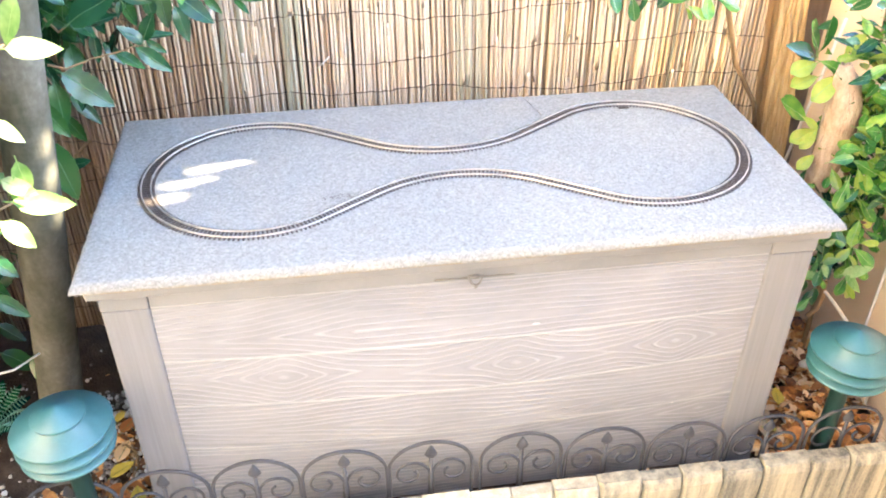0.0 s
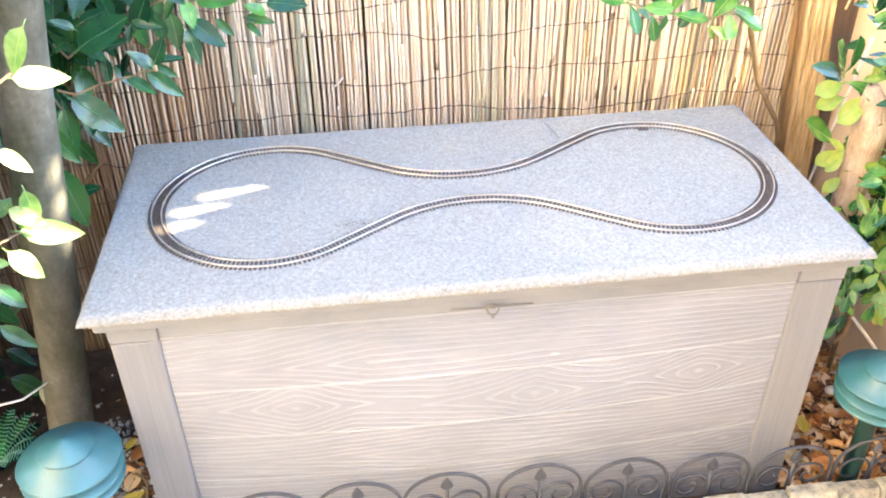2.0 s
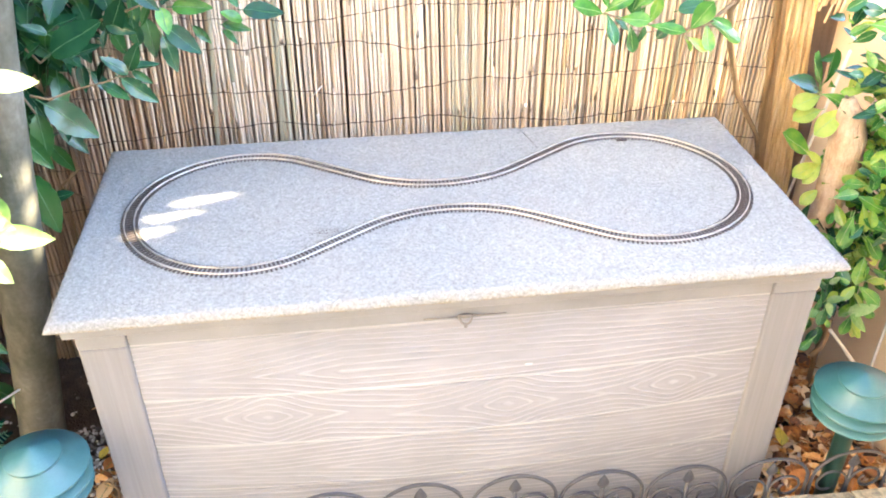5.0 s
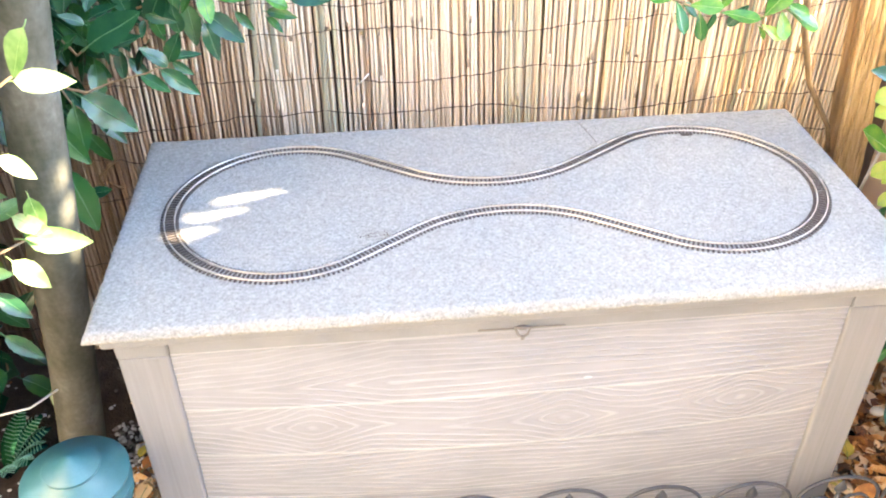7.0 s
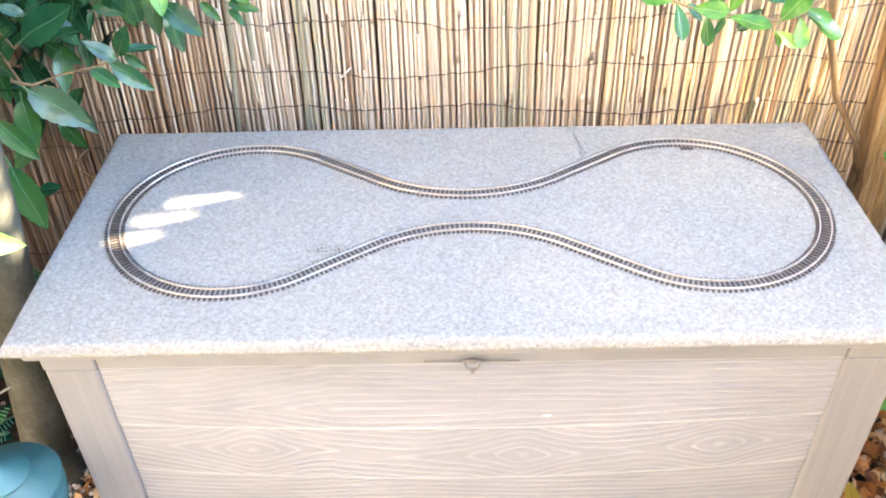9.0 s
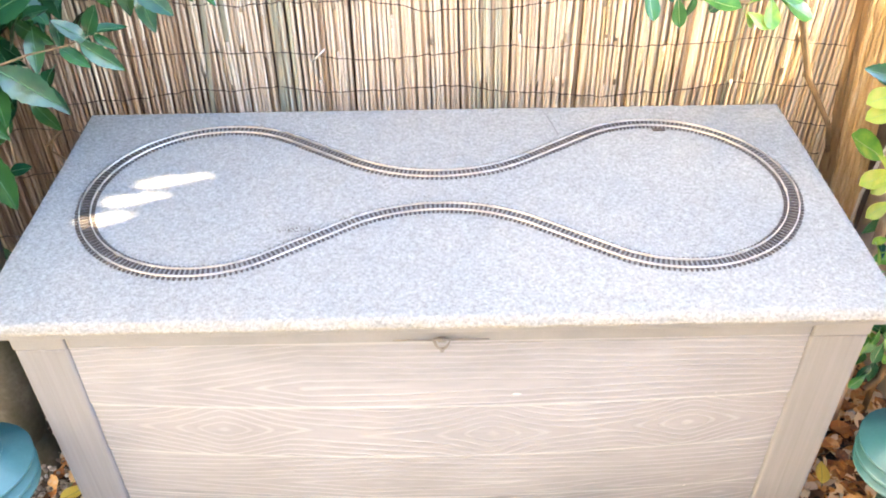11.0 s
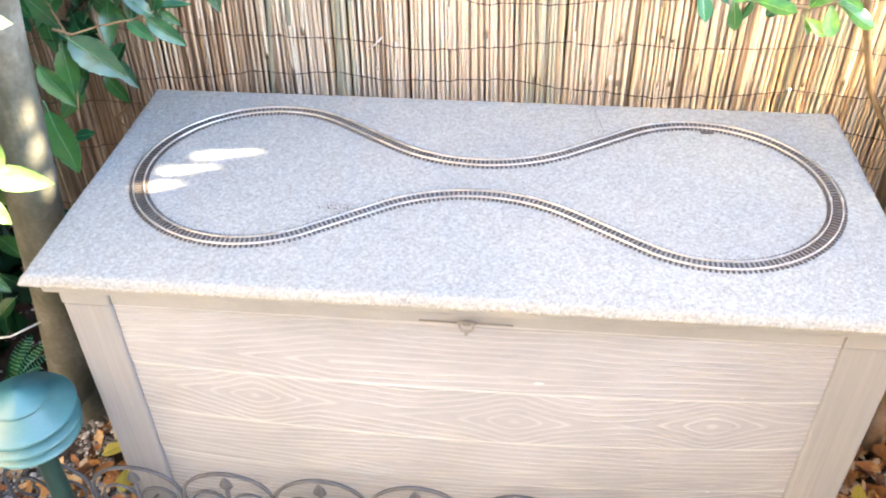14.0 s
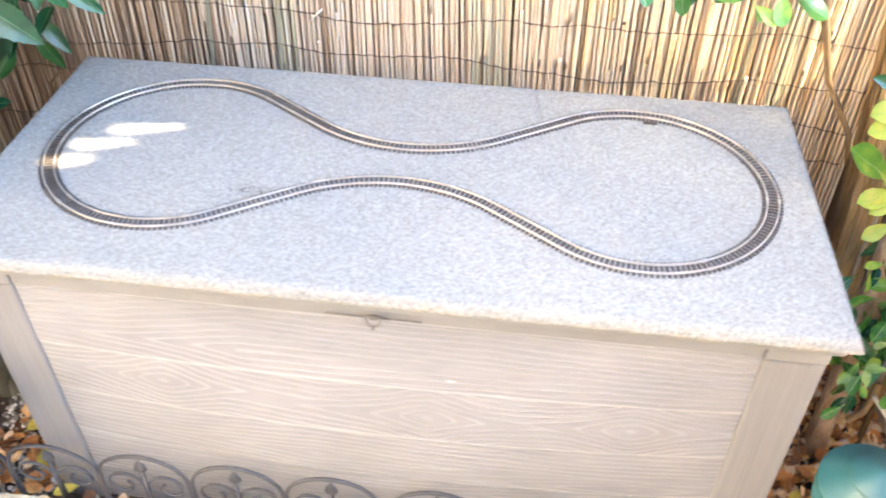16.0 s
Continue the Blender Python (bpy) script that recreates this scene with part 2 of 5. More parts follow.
M_PAVE = material("grey_paving", [(0.05, 0.047, 0.044), (0.08, 0.076, 0.071), (0.11, 0.104, 0.098)], 0.85, (5, 5, 5), 200, 0.2)
M_PEBBLE = material("pale_pebble", [(0.10, 0.085, 0.075), (0.28, 0.24, 0.21), (0.48, 0.44, 0.40), (0.68, 0.66, 0.64)], 0.75, (40, 40, 40), 300, 0.2, random_colour=0.8, island=True)
M_LITTER = material("fallen_leaf_litter", [(0.16, 0.07, 0.03), (0.38, 0.15, 0.045), (0.58, 0.26, 0.07), (0.68, 0.40, 0.16), (0.74, 0.56, 0.36)], 0.6, (30, 30, 30), 200, 0.3, random_colour=0.9, island=True)
M_FALLEN = material("dry_fallen_leaf", [(0.30, 0.12, 0.04), (0.52, 0.23, 0.065), (0.64, 0.36, 0.13), (0.72, 0.52, 0.30)], 0.6, (3, 3, 3), 40, 0.2, random_colour=0.8)
M_YELLOW = material("yellow_leaf", [(0.42, 0.33, 0.05), (0.62, 0.52, 0.10)], 0.5, (30, 30, 30), 200, 0.2)
M_LEAF = material("deep_green_leaf", [(0.010, 0.058, 0.026), (0.020, 0.092, 0.034), (0.042, 0.140, 0.036)], 0.24, (2.5, 2.5, 2.5), 30, 0.04, random_colour=0.6, spec=0.55, spread=0.03, transmit=0.12, bump_scale=(9, 9, 9), distance=0.03)
M_LEAF_LIGHT = material("fresh_green_leaf", [(0.035, 0.15, 0.030), (0.075, 0.25, 0.040), (0.14, 0.34, 0.050), (0.30, 0.44, 0.07)], 0.24, (2.5, 2.5, 2.5), 30, 0.06, random_colour=0.8, spec=0.7, spread=0.03, transmit=0.25, bump_scale=(9, 9, 9), distance=0.03)
M_MIDRIB = material("pale_leaf_rib", [(0.045, 0.15, 0.06), (0.08, 0.21, 0.08)], 0.5, (20, 20, 20), 60, 0)
M_RIB_LIGHT = material("light_leaf_rib", [(0.20, 0.36, 0.10), (0.32, 0.46, 0.16)], 0.5, (20, 20, 20), 60, 0)
M_LEAF_PALE = material("variegated_leaf", [(0.12, 0.27, 0.06), (0.25, 0.40, 0.13), (0.45, 0.55, 0.28)], 0.35, (2.2, 2.2, 2.2), 30, 0.06, random_colour=0.3, spread=0.03, transmit=0.25)
M_YELLOW_GREEN = material("yellowing_leaf", [(0.20, 0.33, 0.05), (0.36, 0.45, 0.08), (0.50, 0.50, 0.13)], 0.35, (2.2, 2.2, 2.2), 30, 0.06, spread=0.03, transmit=0.2)
M_FEATHER = material("iridescent_enamel", [(0.005, 0.05, 0.10), (0.01, 0.16, 0.12), (0.05, 0.30, 0.10)], 0.22, (18, 60, 18), 200, 0.1, metal=0.6, random_colour=0.5)
M_FEATHER_RIB = material("pale_green_enamel", [(0.16, 0.45, 0.20), (0.35, 0.60, 0.55)], 0.3, (30, 30, 30), metal=0.4)
M_CORD = material("white_cord", [(0.62, 0.58, 0.50), (0.76, 0.72, 0.65)], 0.7, (60, 60, 60))


# ---- mesh helpers ----
def part(name, bm, mat, parent=None, label="", smooth=False):
    if isinstance(bm, bpy.types.Mesh):
        me = bm
    else:
        me = bpy.data.meshes.new(name)
        bm.normal_update()
        bm.to_mesh(me)
        bm.free()
        if smooth:
            me.polygons.foreach_set("use_smooth", [True] * len(me.polygons))
        for m in (mat if isinstance(mat, (list, tuple)) else (mat,)):
            me.materials.append(m)
    ob = new(name, me)
    if parent is not None:
        ob.parent = parent
    if label:
        ob["label"] = label
    return ob


def empty(name, loc=(0, 0, 0)):
    ob = new(name)
    ob.location = loc
    ob.empty_display_size = 0.05
    return ob


def box(bm, lo, hi, bevel=0.0, segs=2):
    r = bmesh.ops.create_cube(bm, size=1.0)
    c = (Vector(lo) + Vector(hi)) / 2
    s = Vector(hi) - Vector(lo)
    for v in r["verts"]:
        v.co = Vector((v.co.x * s.x, v.co.y * s.y, v.co.z * s.z)) + c
    if bevel:
        es = list({e for v in r["verts"] for e in v.link_edges})
        bmesh.ops.bevel(bm, geom=es, offset=bevel, segments=segs, affect="EDGES", profile=0.5)
    return bm


def tube(bm, pts, radii, sides=8, cap=True):
    """A tapered round tube along points."""
    pts = [Vector(p) for p in pts]
    if not isinstance(radii, (list, tuple)):
        radii = [radii] * len(pts)
    rings = []
    ref = Vector((0.3, 0.9, 0.2))
    for i, p in enumerate(pts):
        d = (pts[min(i + 1, len(pts) - 1)] - pts[max(i - 1, 0)]).normalized()
        u = d.cross(ref)
        if u.length < 1e-3:
            u = d.cross(Vector((1, 0, 0)))
        u.normalize()
        w = d.cross(u)
        rings.append([bm.verts.new(p + (u * math.cos(2 * math.pi * k / sides) + w * math.sin(2 * math.pi * k / sides)) * radii[i]) for k in range(sides)])
    for a, b in zip(rings, rings[1:]):
        for k in range(sides):
            bm.faces.new((a[k], a[(k + 1) % sides], b[(k + 1) % sides], b[k]))
    if cap:
        bm.faces.new(rings[0][::-1])
        bm.faces.new(rings[-1])
    return bm


def lathe(bm, profile, sides=40):
    rings = []
    for r, z in profile:
        if r < 1e-5:
            rings.append([bm.verts.new((0, 0, z))])
        else:
            rings.append([bm.verts.new((r * math.cos(2 * math.pi * k / sides), r * math.sin(2 * math.pi * k / sides), z)) for k in range(sides)])
    for a, b in zip(rings, rings[1:]):
        for k in range(sides):
            q = (k + 1) % sides
            if len(a) == 1:
                bm.faces.new((a[0], b[q], b[k])) if len(b) > 1 else None
            elif len(b) == 1:
                bm.faces.new((a[k], a[q], b[0]))
            else:
                bm.faces.new((a[k], a[q], b[q], b[k]))
    return bm


def leaf_mesh(name, mat, length=1.0, width=0.45, curl=0.12, fold=0.10, tip=1.4, rows=6, wave=0.0, teeth=0.0, obovate=0.0, rib=None):
    """A leaf blade from base (origin) along +x, folded along its midrib, with a real thickness at the rim."""
    bm = bmesh.new()
    prof = []
    for i in range(rows + 1):
        t = i / rows
        w = width * 0.5 * (math.sin(math.pi * t ** (0.85 + obovate)) ** (0.75 - 0.15 * obovate)) * (1 - 0.25 * (1 - min(1, obovate)) * t ** tip) * (1 + (teeth if i % 2 else -teeth))
        prof.append((t, max(w, 0.0)))
    grid = []
    for i, (t, w) in enumerate(prof):
        z = -curl * t * t + 0.02 * math.sin(7 * t)
        wob = wave * math.sin(11 * t + 1.0)
        row = [(t * length, -w, z + fold * w * 2 + wob), (t * length, -w * 0.5, z + fold * w * 0.7), (t * length, 0, z - 0.006), (t * length, w * 0.5, z + fold * w * 0.7), (t * length, w, z + fold * w * 2 - wob)]
        if w < 1e-4:
            v = bm.verts.new((t * length, 0, z))
            grid.append([v] * 5)
        else:
            grid.append([bm.verts.new(p) for p in row])
    for a, b in zip(grid, grid[1:]):
        for k in range(4):
            vs = []
            for v in (a[k], a[k + 1], b[k + 1], b[k]):
                if v not in vs:
                    vs.append(v)
            if len(vs) >= 3:
                bm.faces.new(vs)
    blade = len(bm.faces)
    ribs = [(-0.14 * length, 0, 0.0)] + [(t * length, 0, -curl * t * t + 0.02 * math.sin(7 * t) - 0.005) for t in (0, 0.2, 0.4, 0.6, 0.8, 0.95)]
    tube(bm, ribs, [0.014, 0.014, 0.012, 0.010, 0.008, 0.006, 0.003], 4)
    bm.faces.ensure_lookup_table()
    for f in bm.faces[blade:]:
        f.material_index = 1
    me = bpy.data.meshes.new(name)
    bm.normal_update()
    bm.to_mesh(me)
    bm.free()
    me.polygons.foreach_set("use_smooth", [True] * len(me.polygons))
    me.materials.append(mat)
    me.materials.append(rib or M_MIDRIB)
    return me


def aim(base, tip, roll=0.0, size=None):
    """Pose that lays +x of a unit leaf from base to tip, its upper side up, rolled by degrees."""
    base, tip = Vector(base), Vector(tip)
    d = tip - base
    s = size or d.length
    x = d.normalized()
    z = Vector((0.08, -0.62, 0.78))
    z = z - x * z.dot(x)
    if z.length < 1e-3:
        z = Vector((1, 0, 0))
    z.normalize()
    y = z.cross(x)
    rot = Matrix((x, y, z)).transposed().to_4x4()
    return Matrix.Translation(base) @ rot @ Matrix.Rotation(radians(roll), 4, "X") @ Matrix.Scale(s, 4)


# ---- ground, walls ----
def ground():
    bm = bmesh.new()
    nx, ny = 70, 34
    x0, x1, y0, y1 = -1.6, 1.56, -0.022, 0.80
    g = [[None] * (ny + 1) for _ in range(nx + 1)]
    for i in range(nx + 1):
        for j in range(ny + 1):
            x, y = x0 + (x1 - x0) * i / nx, y0 + (y1 - y0) * j / ny
            z = 0.012 + 0.012 * noise.noise((x * 6, y * 6, 0)) + 0.006 * noise.noise((x * 25, y * 25, 4))
            if x < 0.05:
                z += 0.03 * min(1, (0.05 - x) * 4)
            g[i][j] = bm.verts.new((x, y, z))
    for i in range(nx):
        for j in range(ny):
            bm.faces.new((g[i][j], g[i + 1][j], g[i + 1][j + 1], g[i][j + 1]))
    ob = part("garden_bed", bm, M_SOIL, smooth=True)
    tagged(ob, "dark soil garden bed behind the timber edging", "soil", kind="structure")
    bm = bmesh.new()
    box(bm, (-60, -60, -0.36), (60, 60, -0.30))
    ob = part("ground", bm, M_PAVE)
    tagged(ob, "grey stone paving in front of the raised bed", "ground", kind="structure")


ground()

bm = bmesh.new()
box(bm, (1.56, -0.9, -0.3), (1.68, 0.735, 0.86))
tagged(part("wall_right", bm, M_WALL), "plain tan rendered garden wall", "wall", kind="structure")

# unseen sunlit wall, added left behind the viewer across the paving as warm bounce
bm = bmesh.new()
box(bm, (-1.65, -2.7, -0.3), (-1.35, -0.4, 4.6))
tagged(part("bounce_wall", bm, M_UNSEEN_WALL), "unseen plain sandstone-coloured wall added to shape the light", "wall", kind="structure")

# unseen shaded wall, added behind the viewer to keep low sky off the front
bm = bmesh.new()
box(bm, (-1.34, -2.9, -0.3), (3.4, -2.7, 3.6))
tagged(part("sky_block_wall", bm, M_UNSEEN_WALL), "unseen plain sandstone-coloured wall added to shape the light", "wall", kind="structure")


# ---- storage box ----
def storage_box():
    root = empty("storage_box", (0.62, 0.30, 0))
    tagged(root, "taupe plastic deck storage box with moulded wood-grain planks", "storage box")
    def add(name, bm, mat, label="", smooth=False, parent=root):
        ob = part(name, bm, mat, parent, label, smooth)
        if parent is root:
            ob.matrix_parent_inverse = Matrix.Translation((-0.62, -0.30, 0))
        return ob
    # shell behind the planks
    bm = bmesh.new()
    box(bm, (0.034, 0.066, 0.02), (1.216, 0.084, 0.60))
    box(bm, (0.034, 0.084, 0.02), (0.052, 0.52, 0.60))
    box(bm, (1.198, 0.084, 0.02), (1.216, 0.52, 0.60))
    box(bm, (0.034, 0.52, 0.02), (1.216, 0.538, 0.60))
    box(bm, (0.052, 0.084, 0.02), (1.198, 0.52, 0.035))
    add("shell", bm, M_PLASTIC)
    # front planks: the panel bellies out a little in the middle
    def bulge(x, z):
        return 0.030 * math.cos(math.pi * x / 1.047) ** 0.8 * math.sin(math.pi * min(1.0, max(0.0, (z - 0.02) / 0.545))) if abs(x) < 0.5234 else 0.0
    edges = PLANK_EDGES
    for (a, b), grain in zip(zip(edges, edges[1:]), M_PLANKS):
        bm = bmesh.new()
        rings = []
        cz, hz, nx = (a + b) / 2, (b - a) / 2 - 0.0002, 40
        prof = [(0.014, -hz), (-0.0085, -hz), (-0.0097, -hz + 0.0008), (-0.010, -hz + 0.005)] + [(-0.010, -hz + 0.005 + (2 * hz - 0.010) * k / 6) for k in range(1, 6)] + [(-0.010, hz - 0.005), (-0.0097, hz - 0.0008), (-0.0085, hz), (0.014, hz)]
        for i in range(nx + 1):
            x = -0.5235 + 1.047 * i / nx
            rings.append([bm.verts.new((x, y - bulge(x, z + cz), z)) for y, z in prof])
        for p, q in zip(rings, rings[1:]):
            for k in range(len(prof)):
                bm.faces.new((p[k], q[k], q[(k + 1) % len(prof)], p[(k + 1) % len(prof)]))
        bm.faces.new(rings[0])
        bm.faces.new(rings[-1][::-1])
        bmesh.ops.recalc_face_normals(bm, faces=bm.faces)
        ob = add("plank", bm, grain)
        ob.location = (0.6215, 0.058 + 0.02 * (0.56 - cz), cz)
    # top rail of the body, between the post caps
    bm = bmesh.new()
    box(bm, (0.099, 0.044, 0.5655), (1.144, 0.066, 0.598), 0.003, 2)
    add("top_rail", bm, M_PLASTIC)
    # front and rear corner posts, each with a cap block
    for x0, x1 in ((0.022, 0.0974), (1.1456, 1.228)):
        for y0, y1 in ((0.045, 0.10), (0.50, 0.546)):
            bm = bmesh.new()
            box(bm, (-(x1 - x0) / 2, -(y1 - y0) / 2, -0.2725), ((x1 - x0) / 2, (y1 - y0) / 2, 0.2725), 0.005, 3)
            for v in bm.verts:
                v.co.y += 0.010 * (0.2725 - v.co.z) if y0 < 0.2 else 0
            ob = add("corner_post", bm, M_POSTG)
            ob.location = ((x0 + x1) / 2, (y0 + y1) / 2, 0.2905)
            bm = bmesh.new()
            box(bm, (x0, y0 - 0.002, 0.5642), (x1, y1, 0.599), 0.003, 2)
            add("post_cap", bm, M_PLASTIC)
    # side planks
    for x in (0.030, 1.220):
        for a, b in zip(edges, edges[1:]):
            bm = bmesh.new()
            box(bm, (x - 0.005, 0.101, a + 0.0012), (x + 0.005, 0.499, b - 0.0012), 0.002, 2)
            add("side_plank", bm, M_PLASTIC)
    # lid: a shallow tray with a lip
    bm = bmesh.new()
    box(bm, (0.010, 0.024, 0.600), (1.236, 0.550, 0.6235), 0.006, 3)
    add("lid", bm, M_PLASTIC)
    # latch: a thin bar either side of a small triangular hasp
    for xa, xb in ((0.556, 0.612), (0.636, 0.690)):
        bm = bmesh.new()
        tube(bm, [(xa, 0.041, 0.5735), (xb, 0.040, 0.5735)], 0.0012, 8)
        add("latch_bar", bm, M_LATCH, "thin grey latch bar", True)
    bm = bmesh.new()
    tube(bm, [(0.612, 0.038, 0.577), (0.636, 0.038, 0.577), (0.631, 0.035, 0.565), (0.624, 0.035, 0.559), (0.617, 0.035, 0.565), (0.612, 0.038, 0.577)], 0.0022, 8)
    box(bm, (0.618, 0.036, 0.572), (0.630, 0.047, 0.5765), 0.001, 1)
    box(bm, (0.621, 0.033, 0.554), (0.627, 0.040, 0.561), 0.0015, 1)
    add("hasp", bm, M_LATCH, "grey triangular hasp", True)
    # scuffs: small pale dabs on the plastic
    for x, z, w, h in ((0.732, 0.465, 0.009, 0.0028), (1.168, 0.262, 0.0045, 0.0045), (1.03, 0.452, 0.004, 0.0016), (1.02, 0.226, 0.0025, 0.003)):
        bm = bmesh.new()
        bmesh.ops.create_uvsphere(bm, u_segments=10, v_segments=6, radius=1)
        y = 0.048 + 0.02 * (0.56 - z) - bulge(x - 0.6215, z) if x < 1.14 else 0.0475 + 0.010 * (0.56 - z)
        for v in bm.verts:
            v.co = Vector((x + v.co.x * w * (1 + 0.2 * math.sin(5 * v.co.z)), y + v.co.y * 0.0012, z + v.co.z * h))
        add("splash_mark", bm, M_SPLASH, "dried white splash mark")
    return root


storage_box()


# ---- carpeted board ----
BOARD_Z = 0.650
def carpet_board():
    rng = random.Random(5)
    root = empty("carpeted_board", (0.62, 0.277, 0.6235))
    tagged(root, "board covered in grey carpet lying on the box lid", "board")
    off = Matrix.Translation((-0.62, -0.277, -0.6235))
    # seam at x = 0.82: two boards under one carpet
    for x0, x1 in ((0.012, 0.8185), (0.8205, 1.228)):
        bm = bmesh.new()
        box(bm, (x0, 0.012, 0.6238), (x1, 0.545, 0.6395), 0.001, 1)
        part("base_board", bm, M_BOARD, root).matrix_parent_inverse = off
    # carpet: a thick skin with a rounded, slightly wavy rim
    bm = bmesh.new()
    nx, ny = 150, 66
    rows = []
    def height(x, y):
        ex = min(x, 1.24 - x, y, 0.554 - y)
        drop = 0.010 * max(0.0, 1 - ex / 0.010) ** 2
        seam = 0.0022 * math.exp(-((x - 0.818 - 0.004 * math.sin(30 * y)) / 0.0016) ** 2) * (1 if y > 0.44 else 0)
        return BOARD_Z - drop - seam + 0.0007 * noise.noise((x * 40, y * 40, 1)) + 0.0012 * noise.noise((x * 4, y * 4, 7))
    xs = sorted(set([i / nx * 1.24 for i in range(nx + 1)] + [0.003, 0.006, 1.237, 1.234, 0.8145, 0.8165, 0.818, 0.8195, 0.8215]))
    ys = sorted(set([j / ny * 0.554 for j in range(ny + 1)] + [0.003, 0.006, 0.551, 0.548]))
    for x in xs:
        col = []
        for y in ys:
            w = 0.0018
            px = x + (w * noise.noise((y * 25, 3, 0)) if x in (xs[0], xs[-1]) else 0)
            py = y + (w * noise.noise((x * 25, 9, 0)) + 0.0015 * noise.noise((x * 90, 2, 0)) if y in (ys[0], ys[-1]) else 0)
            col.append(bm.verts.new((px, py, height(x, y))))
        rows.append(col)
    for a, b in zip(rows, rows[1:]):
        for j in range(len(ys) - 1):
            bm.faces.new((a[j], b[j], b[j + 1], a[j + 1]))
    rim = [r[0] for r in rows] + rows[-1][1:] + [r[-1] for r in rows[::-1]][1:] + rows[0][::-1][1:-1]
    def ring_below(loop, z, inset):
        ring = []
        for v in loop:
            c = v.co.copy()
            c.z = z + 0.0012 * noise.noise((c.x * 30, c.y * 30, 2))
            c.x += inset if c.x < 0.02 else (-inset if c.x > 1.22 else 0)
            c.y += inset if c.y < 0.02 else (-inset if c.y > 0.534 else 0)
            ring.append(bm.verts.new(c))
        for k in range(len(loop)):
            q = (k + 1) % len(loop)
            bm.faces.new((loop[q], loop[k], ring[k], ring[q]))
        return ring
    loop = rim
    for z, inset in ((0.6375, -0.0012), (0.6345, 0.0010), (0.6315, 0.0038), (0.6280, 0.0070), (0.6250, 0.0105)):
        loop = ring_below(loop, z, inset)
    part("carpet", bm, M_CARPET, root, smooth=True).matrix_parent_inverse = off
    # pile: short tufts all over, longer along the cut edges
    verts, faces = [], []
    def tuft(x, y, z, dx, dy, dz, w):
        a = rng.uniform(0, math.pi)
        ux, uy = math.cos(a) * w, math.sin(a) * w
        k = len(verts)
        verts.extend(((x - ux, y - uy, z), (x + ux, y + uy, z), (x + dx, y + dy, z + dz)))
        faces.append((k, k + 1, k + 2))
    for _ in range(52000):
        x, y = rng.uniform(0.004, 1.236), rng.uniform(0.004, 0.550)
        tuft(x, y, height(x, y) - 0.0006, rng.gauss(0, 0.0013), rng.gauss(0, 0.0013), rng.uniform(0.0008, 0.0024), rng.uniform(0.0005, 0.0011))
    for _ in range(9000):
        if rng.random() < 0.62:
            x, y, ox, oy = rng.uniform(0, 1.24), 0.001, 0, -1
        else:
            x, y, ox, oy = rng.choice((0.001, 1.239)), rng.uniform(0, 0.554), 0, 0
            ox = -1 if x < 0.5 else 1
        z = rng.uniform(0.633, 0.6440)
        tuft(x, y, z, ox * rng.uniform(0.0003, 0.0016) + rng.gauss(0, 0.0008), oy * rng.uniform(0.0003, 0.0016) + rng.gauss(0, 0.0008), rng.gauss(0.0008, 0.0012), rng.uniform(0.0004, 0.0008))
    me = bpy.data.meshes.new("pile")
    me.from_pydata(verts, [], faces)
    me.materials.append(M_FIBRE)
    ob = part("pile", me, None, root)
    ob.matrix_parent_inverse = off
    ob["kind"] = "stuff"
    return root


carpet_board()


# ---- model railway ----
GAUGE, SLEEPER_LEN = 0.0165, 0.0295
def track_path():
    """A dog-bone: two round lobes joined by two shallow waists, each two straights and an opposing curve."""
    cl, cr, r = Vector((0.270, 0.293)), Vector((0.980, 0.293)), 0.191
    mid, gap, th = 0.625, 0.0445, radians(34)
    sn, cs, tn = math.sin(th), math.cos(th), math.tan(th)
    drop = r * cs - gap
    q = (tn * (mid - cl.x - r * sn) - drop) / (tn * sn - (1 - cs))
    pts = []
    def arc(c, rad, a0, a1):
        n = max(2, int(abs(a1 - a0) * rad / 0.0015))
        for i in range(n):
            a = a0 + (a1 - a0) * i / n
            pts.append(Vector((c.x + rad * math.cos(a), c.y + rad * math.sin(a))))
    def line(a, b):
        a, b = Vector(a), Vector(b)
        n = max(1, int((b - a).length / 0.0015))
        for i in range(n):
            pts.append(a.lerp(b, i / n))
    half = math.pi / 2
    up, dn = Vector((mid, cl.y + gap + q)), Vector((mid, cl.y - gap - q))
    on = lambda c, rad, a: (c.x + rad * math.cos(a), c.y + rad * math.sin(a))
    arc(cr, r, -half - th, half + th)
    line(on(cr, r, half + th), on(up, q, -half + th))
    arc(up, q, -half + th, -half - th)
    line(on(up, q, -half - th), on(cl, r, half - th))
    arc(cl, r, half - th, 2 * math.pi - half + th)
    line(on(cl, r, 2 * math.pi - half + th), on(dn, q, half + th))
    arc(dn, q, half + th, half - th)
    line(on(dn, q, half - th), on(cr, r, -half - th))
    return pts


